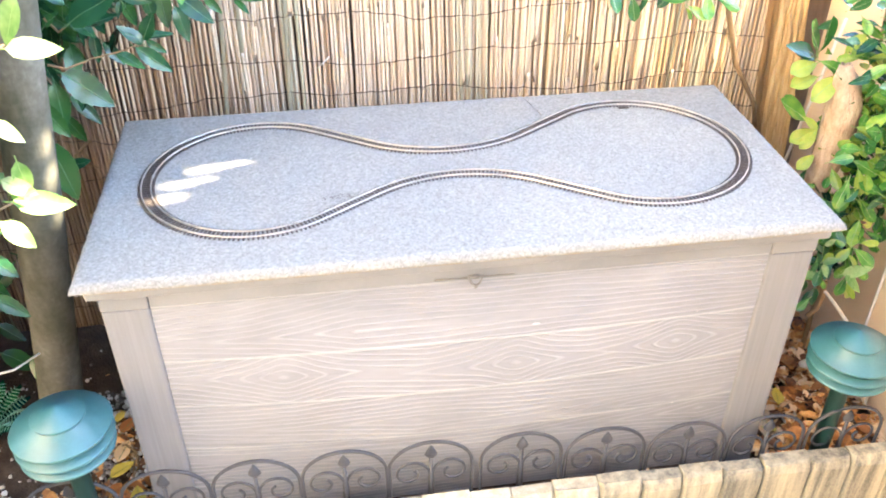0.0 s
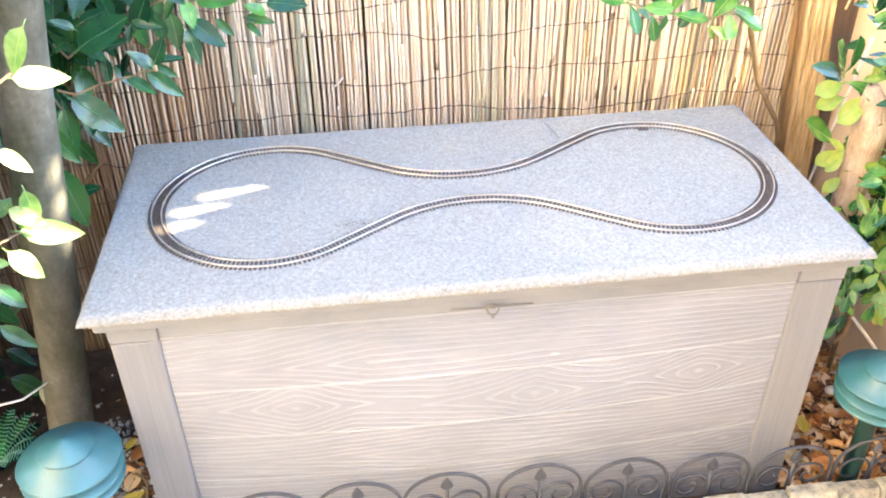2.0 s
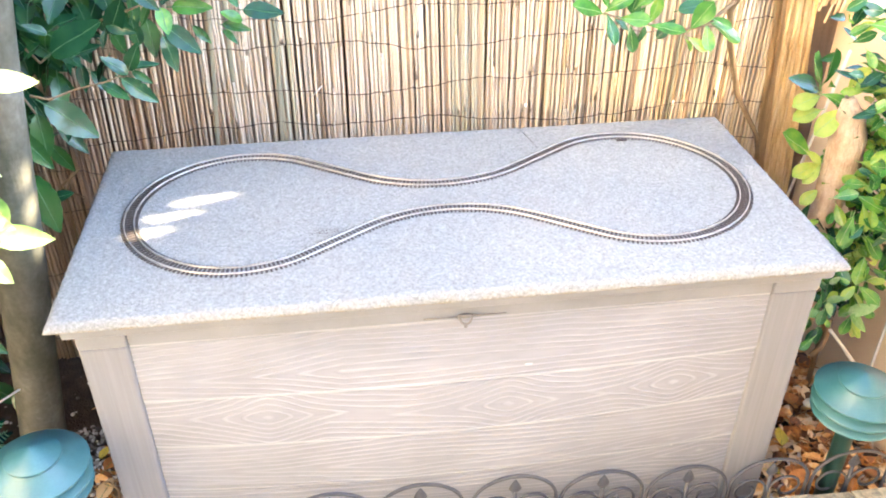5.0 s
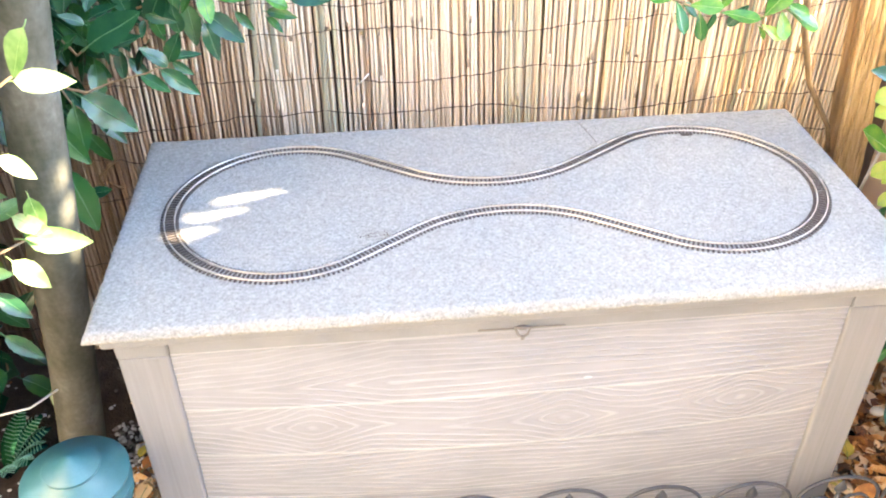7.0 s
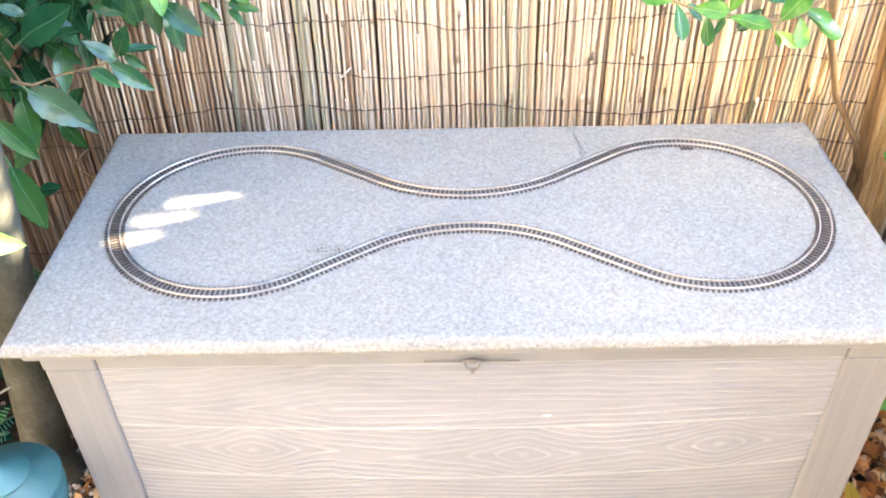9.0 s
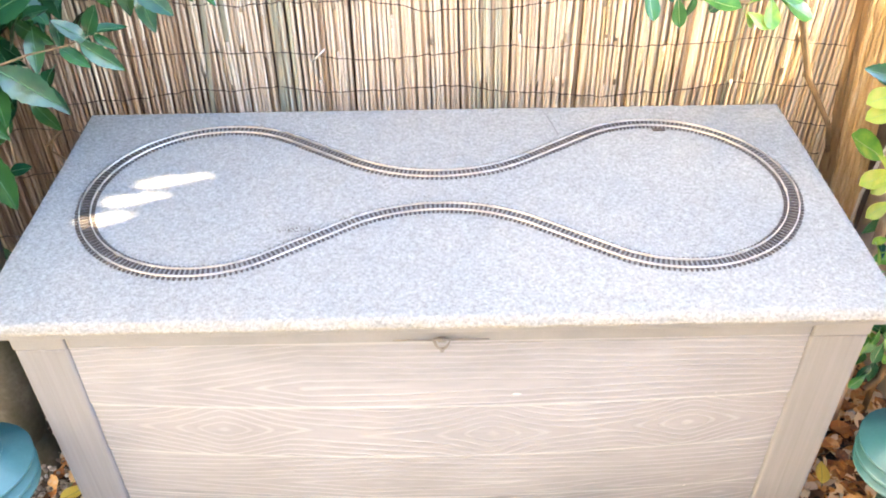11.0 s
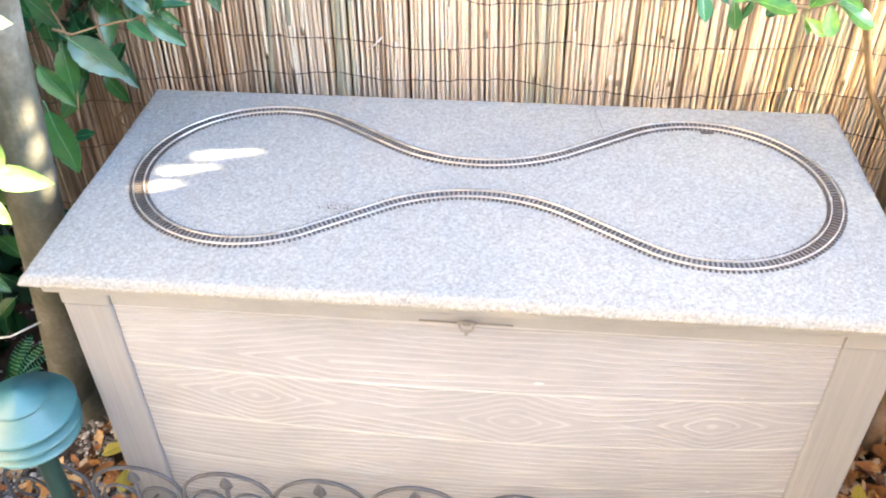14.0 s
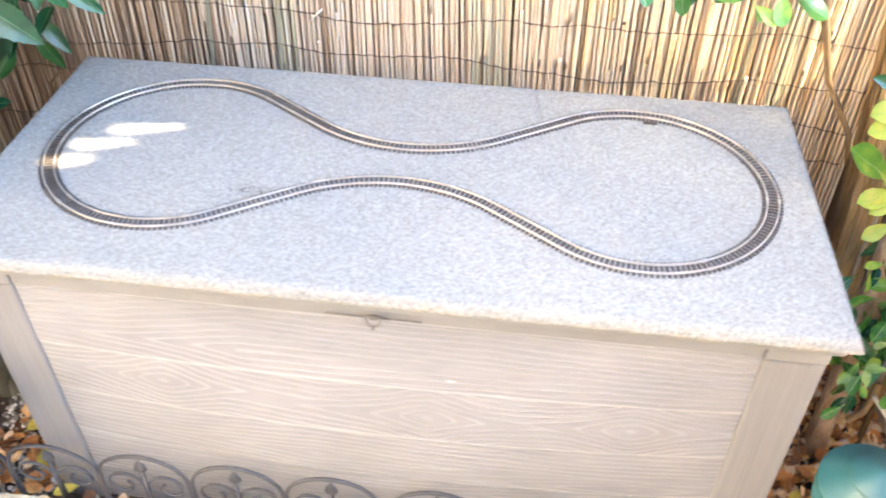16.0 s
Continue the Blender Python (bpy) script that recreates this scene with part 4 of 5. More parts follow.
def leaf(root, mesh, base, tip, roll=0.0, stalk=None):
    """One leaf of a plant, laid from its base to its tip."""
    ob = part("leaf", mesh, None, root)
    ob.matrix_parent_inverse = Matrix.Translation(-root.location)
    ob.matrix_basis = aim(base, tip, roll)
    return ob


shrub = plant("climbing_shrub", "glossy deep green climbing shrub hanging over the reed screen", [
    [(-0.45, 0.60, 0.02), (-0.38, 0.58, 0.5), (-0.28, 0.55, 0.85), (-0.15, 0.53, 0.99), (0.05, 0.54, 1.0), (0.16, 0.54, 0.95), (0.28, 0.56, 0.93)],
    [(-0.053, 0.360, 0.852), (-0.028, 0.370, 0.839), (0.013, 0.380, 0.850), (0.066, 0.390, 0.858), (0.101, 0.400, 0.868)],
    [(0.044, 0.500, 0.924), (0.123, 0.480, 0.955), (0.216, 0.480, 0.982)],
    [(-0.032, 0.340, 0.938), (-0.010, 0.320, 0.922), (0.015, 0.300, 0.943)],
    [(-0.25, 0.55, 0.90), (-0.13, 0.50, 0.83), (-0.09, 0.47, 0.77), (-0.085, 0.42, 0.68), (-0.07, 0.38, 0.64)],
    [(-0.085, 0.60, 0.52), (-0.12, 0.61, 0.535), (-0.10, 0.60, 0.58)]], 31, LEAF_A, [
    ((-0.16, 0.56, 0.95), (0.09, 0.03, 0.05), 40, 0.080, (0.3, -0.55, -0.5), 0.5),
    ((0.03, 0.59, 1.00), (0.09, 0.02, 0.03), 26, 0.075, (0.4, -0.4, -0.6), 0.5),
    ((-0.10, 0.61, 0.90), (0.07, 0.015, 0.05), 46, 0.075, (0.4, -0.4, -0.6), 0.5),
    ((-0.13, 0.60, 0.72), (0.04, 0.02, 0.07), 24, 0.075, (0.3, -0.4, -0.6), 0.5),
    ((-0.22, 0.52, 0.80), (0.05, 0.05, 0.06), 16, 0.085, (0.3, -0.5, -0.6), 0.4),
    # leaves above the view, added to shade the top left
    ((-0.10, 0.50, 1.16), (0.15, 0.06, 0.05), 60, 0.10, (0.3, -0.4, -0.4), 0.6),
    ((-0.42, 0.45, 0.60), (0.10, 0.08, 0.22), 50, 0.09, (0.3, -0.6, -0.4), 0.5),
    ((-0.45, 0.40, 0.25), (0.12, 0.10, 0.12), 34, 0.08, (0.2, -0.6, -0.2), 0.6),
    # two unseen clumps, added to keep the wall's warm light off the rear left
    ((-0.34, 0.02, 1.06), (0.05, 0.12, 0.15), 330, 0.10, (0.4, -0.3, -0.2), 0.7),
    ((-0.33, 0.30, 1.06), (0.05, 0.10, 0.14), 220, 0.10, (0.4, -0.3, -0.2), 0.7)], 0.0024)
A0, A1, A2 = LEAF_A
LEAF_S = [leaf_mesh("leaf", M_LEAF_LIGHT, 1, w, c, f, rows=14, teeth=0.02) for w, c, f in ((0.46, 0.12, 0.10), (0.58, 0.10, 0.08))]
leaf(shrub, A2, (0.015, 0.300, 0.943), (0.102, 0.280, 1.000), 8)
leaf(shrub, A0, (0.015, 0.330, 0.971), (0.062, 0.310, 1.003), -10)
leaf(shrub, A2, (0.080, 0.420, 0.928), (0.111, 0.400, 0.995), 15)
leaf(shrub, A0, (0.076, 0.420, 0.946), (0.126, 0.390, 0.942), 20)
leaf(shrub, A1, (0.032, 0.360, 0.916), (0.075, 0.340, 0.944), 0)
leaf(shrub, A1, (0.072, 0.420, 0.934), (0.066, 0.400, 0.912), 0)
leaf(shrub, A0, (0.077, 0.360, 1.009), (0.134, 0.340, 1.029), 0)
leaf(shrub, A0, (0.126, 0.420, 1.002), (0.169, 0.400, 0.973), 15)
leaf(shrub, LEAF_S[0], (0.179, 0.460, 0.957), (0.248, 0.430, 0.966), 10)
leaf(shrub, LEAF_S[1], (0.160, 0.460, 0.957), (0.174, 0.420, 0.925), -15)
leaf(shrub, A2, (0.158, 0.480, 0.917), (0.217, 0.460, 0.873), 10)
leaf(shrub, A2, (0.115, 0.550, 0.909), (0.124, 0.530, 0.841), 0)
leaf(shrub, A0, (0.140, 0.540, 0.879), (0.161, 0.530, 0.811), -10)
leaf(shrub, A0, (0.104, 0.380, 0.873), (0.074, 0.360, 0.914), 0)
leaf(shrub, A2, (0.101, 0.400, 0.871), (0.126, 0.390, 0.922), 10)
leaf(shrub, A1, (0.100, 0.420, 0.866), (0.148, 0.440, 0.873), -15)
leaf(shrub, A1, (0.102, 0.420, 0.862), (0.134, 0.410, 0.842), 25)
leaf(shrub, A0, (0.053, 0.400, 0.849), (0.100, 0.380, 0.831), -10)
leaf(shrub, A1, (0.086, 0.400, 0.858), (0.143, 0.400, 0.809), 20)
leaf(shrub, A2, (-0.038, 0.370, 0.832), (0.034, 0.390, 0.755), 12)
leaf(shrub, A0, (-0.057, 0.380, 0.811), (-0.051, 0.360, 0.731), -10)
leaf(shrub, A1, (-0.083, 0.340, 0.799), (-0.038, 0.330, 0.726), 15)
leaf(shrub, A0, (-0.066, 0.300, 0.741), (-0.040, 0.280, 0.628), 5)
leaf(shrub, A2, (-0.058, 0.340, 0.668), (-0.016, 0.330, 0.684), 0)
leaf(shrub, A0, (0.265, 0.500, 0.977), (0.288, 0.480, 0.946), 0)
leaf(shrub, A2, (0.293, 0.500, 0.934), (0.365, 0.470, 0.937), 0)
leaf(shrub, LEAF_S[1], (0.290, 0.500, 0.915), (0.257, 0.480, 0.940), 0)
leaf(shrub, A1, (0.254, 0.500, 0.909), (0.303, 0.480, 0.908), 10)
leaf(shrub, A1, (0.253, 0.500, 0.899), (0.280, 0.480, 0.883), -10)
leaf(shrub, A0, (-0.001, 0.360, 0.954), (-0.027, 0.340, 0.979), 0)
leaf(shrub, A2, (-0.015, 0.380, 0.924), (-0.004, 0.360, 0.965), 0)
leaf(shrub, A0, (0.101, 0.520, 0.871), (0.100, 0.500, 0.925), 0)
leaf(shrub, A1, (0.132, 0.520, 0.946), (0.112, 0.500, 0.914), 0)
leaf(shrub, A0, (-0.038, 0.340, 0.923), (-0.008, 0.320, 0.956), 0)
leaf(shrub, A1, (0.193, 0.560, 0.888), (0.224, 0.550, 0.857), 20)
leaf(shrub, A0, (0.190, 0.460, 0.978), (0.241, 0.440, 1.000), 0)
leaf(shrub, A2, (-0.011, 0.360, 1.008), (0.033, 0.340, 1.034), 0)
leaf(shrub, LEAF_S[0], (0.044, 0.360, 1.031), (0.030, 0.350, 1.015), 0)

twig = plant("overhanging_branch", "leafy twig with fresh green leaves hanging from above", [
    ([(1.36, 0.64, 1.3), (1.31, 0.60, 1.0), (1.25, 0.60, 0.86), (1.275, 0.625, 0.78), (1.315, 0.625, 0.66), (1.378, 0.620, 0.56), (1.392, 0.618, 0.50)], 0.0095),
    [(1.26, 0.60, 0.88), (1.179, 0.540, 0.855), (1.142, 0.540, 0.845), (1.055, 0.520, 0.865), (0.984, 0.500, 0.887), (0.949, 0.490, 0.903)]], 32, LEAF_B, [
    ((1.02, 0.575, 0.935), (0.04, 0.02, 0.015), 9, 0.060, (0.0, -0.4, -0.2), 0.6),
    ((1.20, 0.590, 0.935), (0.045, 0.02, 0.015), 12, 0.060, (0.1, -0.4, -0.2), 0.6)], 0.0042)
B0, B1, B2 = LEAF_B
leaf(twig, B0, (0.948, 0.490, 0.901), (0.883, 0.460, 0.934), 0)
leaf(twig, B1, (0.951, 0.490, 0.905), (0.990, 0.460, 0.946), 10)
leaf(twig, B0, (0.954, 0.490, 0.901), (0.967, 0.450, 0.856), -15)
leaf(twig, B2, (0.983, 0.500, 0.887), (1.035, 0.470, 0.893), 10)
leaf(twig, A0, (0.983, 0.530, 0.881), (1.014, 0.520, 0.857), 0)
leaf(twig, B1, (1.024, 0.550, 0.856), (1.032, 0.530, 0.805), 20)
leaf(twig, A1, (1.054, 0.550, 0.852), (1.043, 0.540, 0.817), -20)
leaf(twig, B2, (1.043, 0.500, 0.871), (1.102, 0.460, 0.872), -15)
leaf(twig, A0, (1.078, 0.540, 0.829), (1.106, 0.530, 0.871), 0)
leaf(twig, B2, (1.140, 0.530, 0.849), (1.165, 0.500, 0.912), 10)
leaf(twig, B1, (1.180, 0.540, 0.866), (1.223, 0.520, 0.854), 15)
leaf(twig, B2, (1.182, 0.540, 0.857), (1.252, 0.530, 0.820), -10)
leaf(twig, B2, (1.175, 0.540, 0.855), (1.180, 0.510, 0.808), 0)
leaf(twig, B0, (1.137, 0.530, 0.833), (1.175, 0.510, 0.812), 10)
leaf(twig, A2, (1.117, 0.550, 0.880), (1.179, 0.540, 0.899), 0)
leaf(twig, B1, (1.051, 0.520, 0.869), (1.061, 0.500, 0.921), 10)
leaf(twig, B0, (0.957, 0.490, 0.909), (0.935, 0.470, 0.958), 0)
leaf(twig, B2, (1.022, 0.520, 0.901), (1.049, 0.500, 0.938), 0)
leaf(twig, B1, (1.141, 0.550, 0.823), (1.158, 0.540, 0.800), 0)

bush = plant("corner_shrub", "bushy evergreen shrub with fresh green and yellowing leaves", [
    [(1.50, 0.36, 0.02), (1.50, 0.38, 0.5), (1.48, 0.40, 0.9), (1.46, 0.42, 1.2)],
    [(1.50, 0.36, 0.3), (1.47, 0.28, 0.45), (1.43, 0.2, 0.5)],
    [(1.49, 0.38, 0.5), (1.43, 0.40, 0.70), (1.395, 0.40, 0.75)]], 33, LEAF_B + LEAF_B[:2] + LEAF_A[:2], [
    ((1.475, 0.30, 0.63), (0.030, 0.05, 0.08), 300, 0.044, (-0.3, -0.5, 0.1), 0.6),
    ((1.465, 0.34, 0.80), (0.035, 0.04, 0.05), 110, 0.046, (-0.2, -0.5, 0.1), 0.6),
    ((1.445, 0.29, 0.47), (0.040, 0.04, 0.05), 170, 0.044, (-0.2, -0.5, -0.1), 0.6),
    ((1.415, 0.32, 0.35), (0.035, 0.03, 0.04), 36, 0.044, (-0.2, -0.5, -0.2), 0.6),
    ((1.44, 0.40, 0.91), (0.04, 0.03, 0.03), 34, 0.050, (-0.2, -0.5, 0.0), 0.6)], 0.006)
leaf(bush, B2, (1.362, 0.400, 0.772), (1.317, 0.370, 0.852), 0)
leaf(bush, B1, (1.365, 0.400, 0.775), (1.370, 0.370, 0.851), 25)
leaf(bush, A0, (1.368, 0.420, 0.763), (1.300, 0.400, 0.797), 0)
leaf(bush, A2, (1.366, 0.410, 0.760), (1.321, 0.400, 0.774), 10)
leaf(bush, LEAF_D, (1.367, 0.400, 0.753), (1.300, 0.370, 0.751), 0)
leaf(bush, LEAF_D, (1.364, 0.380, 0.733), (1.300, 0.360, 0.728), 10)
leaf(bush, LEAF_D, (1.389, 0.350, 0.748), (1.321, 0.310, 0.718), -15)
leaf(bush, B1, (1.357, 0.380, 0.766), (1.414, 0.350, 0.748), 10)
leaf(bush, LEAF_D, (1.406, 0.380, 0.776), (1.418, 0.350, 0.826), 0)
leaf(bush, LEAF_D, (1.442, 0.380, 0.775), (1.488, 0.340, 0.752), 0)
leaf(bush, B0, (1.359, 0.370, 0.640), (1.286, 0.350, 0.706), 0)
leaf(bush, LEAF_D, (1.337, 0.360, 0.659), (1.369, 0.340, 0.639), 0)
leaf(bush, LEAF_D, (1.379, 0.360, 0.626), (1.315, 0.340, 0.616), 10)
leaf(bush, LEAF_D, (1.374, 0.350, 0.633), (1.334, 0.330, 0.602), -10)
leaf(bush, LEAF_D, (1.376, 0.340, 0.580), (1.333, 0.320, 0.562), 0)
leaf(bush, B0, (1.355, 0.260, 0.608), (1.392, 0.240, 0.628), 0)
leaf(bush, B2, (1.404, 0.260, 0.609), (1.449, 0.230, 0.590), 10)
leaf(bush, B1, (1.414, 0.250, 0.597), (1.419, 0.220, 0.551), 25)
leaf(bush, B0, (1.447, 0.250, 0.524), (1.464, 0.230, 0.579), 0)
leaf(bush, B2, (1.432, 0.240, 0.531), (1.459, 0.210, 0.492), 0)
leaf(bush, B0, (1.395, 0.240, 0.579), (1.372, 0.220, 0.523), 0)
leaf(bush, LEAF_D, (1.402, 0.280, 0.643), (1.416, 0.260, 0.617), 0)
leaf(bush, B1, (1.402, 0.280, 0.671), (1.450, 0.260, 0.656), 0)
leaf(bush, B1, (1.397, 0.250, 0.571), (1.382, 0.220, 0.515), 20)
leaf(bush, B0, (1.424, 0.240, 0.531), (1.460, 0.210, 0.494), 0)
leaf(bush, LEAF_D, (1.445, 0.240, 0.505), (1.462, 0.220, 0.470), 10)
leaf(bush, B2, (1.447, 0.250, 0.522), (1.456, 0.230, 0.572), 0)
leaf(bush, B0, (1.398, 0.260, 0.536), (1.434, 0.250, 0.516), 0)
leaf(bush, B1, (1.431, 0.220, 0.496), (1.407, 0.190, 0.453), 25)
leaf(bush, LEAF_D, (1.434, 0.200, 0.451), (1.450, 0.170, 0.470), 0)
leaf(bush, B0, (1.428, 0.200, 0.454), (1.422, 0.190, 0.491), 0)
leaf(bush, B2, (1.422, 0.200, 0.441), (1.458, 0.170, 0.411), 15)
leaf(bush, LEAF_D, (1.411, 0.200, 0.429), (1.434, 0.180, 0.402), -20)
leaf(bush, B1, (1.416, 0.200, 0.442), (1.380, 0.180, 0.428), 10)
leaf(bush, B0, (1.367, 0.190, 0.474), (1.379, 0.170, 0.471), 0)
leaf(bush, LEAF_C[0], (1.409, 0.190, 0.384), (1.447, 0.160, 0.419), 10)
leaf(bush, LEAF_C[1], (1.407, 0.180, 0.389), (1.435, 0.150, 0.367), 0)
leaf(bush, B1, (1.437, 0.200, 0.377), (1.476, 0.190, 0.368), 20)
leaf(bush, B2, (1.406, 0.180, 0.375), (1.433, 0.160, 0.342), -15)
leaf(bush, B0, (1.410, 0.180, 0.386), (1.396, 0.170, 0.344), 10)
leaf(bush, LEAF_D, (1.414, 0.190, 0.355), (1.436, 0.180, 0.328), 0)
leaf(bush, B0, (1.434, 0.210, 0.394), (1.402, 0.200, 0.367), 0)
leaf(bush, LEAF_C[0], (1.342, 0.170, 0.435), (1.363, 0.150, 0.456), 0)
leaf(bush, LEAF_C[1], (1.345, 0.170, 0.432), (1.349, 0.150, 0.411), 15)
leaf(bush, B2, (1.347, 0.180, 0.430), (1.360, 0.170, 0.454), 0)
leaf(bush, LEAF_C[0], (1.351, 0.190, 0.460), (1.363, 0.180, 0.481), 0)
leaf(bush, A1, (1.357, 0.200, 0.433), (1.334, 0.200, 0.468), 0)
leaf(bush, B0, (1.343, 0.170, 0.421), (1.326, 0.150, 0.392), 20)
leaf(bush, LEAF_C[1], (1.339, 0.180, 0.411), (1.311, 0.160, 0.408), 0)
leaf(bush, B1, (1.335, 0.180, 0.439), (1.328, 0.170, 0.409), 0)
leaf(bush, A0, (1.338, 0.170, 0.366), (1.316, 0.160, 0.340), 0)
leaf(bush, B0, (1.331, 0.160, 0.355), (1.303, 0.150, 0.333), 0)
leaf(bush, A2, (1.348, 0.180, 0.365), (1.348, 0.170, 0.324), 10)
leaf(bush, A1, (1.332, 0.190, 0.377), (1.328, 0.190, 0.334), 0)
leaf(bush, B2, (1.352, 0.180, 0.387), (1.366, 0.170, 0.368), 0)
leaf(bush, B0, (1.490, 0.260, 0.527), (1.504, 0.240, 0.557), 0)
leaf(bush, B1, (1.496, 0.250, 0.506), (1.532, 0.230, 0.473), 15)
leaf(bush, B2, (1.495, 0.240, 0.480), (1.521, 0.220, 0.443), 0)

near = plant("near_shrub", "sunlit pale green leaves in front of the trunk", [
    [(-0.32, 0.05, 0.02), (-0.26, 0.08, 0.5), (-0.18, 0.10, 0.8), (-0.08, 0.10, 0.95), (-0.02, 0.10, 0.99)],
    [(-0.24, 0.09, 0.6), (-0.15, 0.12, 0.70), (-0.09, 0.14, 0.72)]], 34, LEAF_C, [
    # unseen clump at the left, added to block warm light from the wall
    ((-0.36, 0.30, 0.88), (0.045, 0.10, 0.16), 220, 0.09, (0.5, -0.2, -0.1), 0.6),
    ((-0.19, 0.12, 0.74), (0.02, 0.02, 0.03), 5, 0.075, (0.5, -0.2, -0.1), 0.5),
    ((-0.12, 0.10, 0.97), (0.03, 0.02, 0.03), 5, 0.08, (0.6, -0.2, -0.1), 0.5)])
C0, C1 = LEAF_C
leaf(near, C0, (-0.020, 0.10, 0.984), (0.055, 0.095, 0.983), 20)
leaf(near, C1, (0.020, 0.08, 1.060), (-0.015, 0.07, 1.000), 0)
leaf(near, C0, (-0.092, 0.14, 0.722), (-0.002, 0.156, 0.700), 15)
leaf(near, C1, (-0.090, 0.14, 0.735), (-0.050, 0.12, 0.755), 0)
leaf(near, C1, (-0.066, 0.14, 0.793), (-0.058, 0.13, 0.735), 0)
leaf(near, C0, (-0.080, 0.12, 0.870), (-0.036, 0.12, 0.833), 0)
leaf(near, C1, (-0.110, 0.12, 0.700), (-0.066, 0.12, 0.645), 0)
leaf(near, C1, (-0.095, 0.135, 0.765), (-0.045, 0.12, 0.742), 25)
leaf(near, A0, (-0.150, 0.12, 0.640), (-0.105, 0.11, 0.600), 0)
leaf(near, A1, (-0.160, 0.12, 0.560), (-0.110, 0.11, 0.515), 10)


# ---- thin things at the corner ----
def strand(name, label, category, pts, r, mat):
    bm = bmesh.new()
    tube(bm, pts, r, 6)
    tagged(part(name, bm, mat, smooth=True), label, category)


strand("white_stick", "thin pale stick leaning at the corner post", "stick", [(1.475, 0.60, 0.02), (1.46, 0.57, 0.43), (1.47, 0.50, 0.80)], 0.0035, M_CORD)
strand("cord", "slack white cord down the tan wall", "cord", [(1.553, 0.247, 0.375), (1.553, 0.248, 0.174), (1.553, 0.17, 0.10), (1.54, 0.15, 0.03)], 0.0035, M_CORD)
strand("dry_twig", "bare pale twig standing by the wall", "twig", [(1.406, 0.220, 0.317), (1.438, 0.210, 0.279), (1.467, 0.190, 0.240)], 0.004, M_CORD)
strand("dry_sheath", "curved dry brown leaf sheath hanging behind the box", "twig", [(1.414, 0.240, 0.327), (1.414, 0.235, 0.293), (1.407, 0.230, 0.266), (1.385, 0.225, 0.246)], 0.006, M_STEM)
strand("dry_stalk", "broken dry stalk sticking up behind the board", "twig", [(-0.128, 0.615, 0.40), (-0.128, 0.615, 0.545), (-0.085, 0.60, 0.585)], 0.003, M_STEM)
strand("curled_stem", "dry brown stem curled on the litter", "twig", [(-0.087, 0.220, 0.075), (-0.060, 0.216, 0.085), (-0.036, 0.193, 0.085), (-0.027, 0.160, 0.080), (-0.039, 0.137, 0.070)], 0.0026, M_STEM)
strand("curled_stem", "thin dry brown stem curled on the litter", "twig", [(-0.092, 0.210, 0.070), (-0.064, 0.206, 0.080), (-0.040, 0.180, 0.075), (-0.040, 0.153, 0.065)], 0.0020, M_STEM)
strand("reed_splinter", "pale broken reed splinter caught in the screen", "splinter", [(0.392, 0.660, 0.690), (0.405, 0.656, 0.703), (0.418, 0.658, 0.716)], 0.0018, M_CORD)
strand("plant_tie", "thin white wire across the foliage", "wire", [(-0.30, 0.16, 0.34), (-0.20, 0.18, 0.345), (-0.16, 0.225, 0.345)], 0.002, M_CORD)


# ---- iridescent garden ornament by the trunk ----
def ornament():
    root = empty("garden_ornament", (-0.352, 0.30, 0.06))
    tagged(root, "iridescent blue-green metal feather ornament among the pebbles", "ornament")
    for i in range(6):
        a = radians(-62 + 28 * i)
        L, W = 0.115, 0.052
        bm = bmesh.new()
        rows = []
        for j in range(9):
            t = j / 8
            w = W * 0.5 * math.sin(math.pi * (0.08 + 0.92 * t) ** 0.8) ** 0.7 if j < 8 else 0.002
            z = 0.045 * math.sin(math.pi * 0.6 * t)
            rows.append([bm.verts.new((L * t, k * w, z - 0.006 * abs(k))) for k in (-1, -0.5, 0, 0.5, 1)])
        for p, q in zip(rows, rows[1:]):
            for k in range(4):
                bm.faces.new((p[k], p[k + 1], q[k + 1], q[k]))
        bmesh.ops.solidify(bm, geom=bm.faces[:], thickness=0.0015)
        f = part("feather", bm, M_FEATHER, root, smooth=True)
        f.matrix_basis = Matrix.Rotation(a, 4, "Z") @ Matrix.Rotation(radians(-18), 4, "Y")
        bm = bmesh.new()
        for j in range(1, 15):
            t = j / 16
            w = W * 0.47 * math.sin(math.pi * (0.08 + 0.92 * t) ** 0.8) ** 0.7
            z = 0.045 * math.sin(math.pi * 0.6 * t) + 0.0014
            for k in (-1, 1):
                tube(bm, [(L * t, 0, z), (L * t + 0.006, k * w, z - 0.005)], 0.0008, 5)
        part("rib", bm, M_FEATHER_RIB, f, "pale green ribs")


ornament()


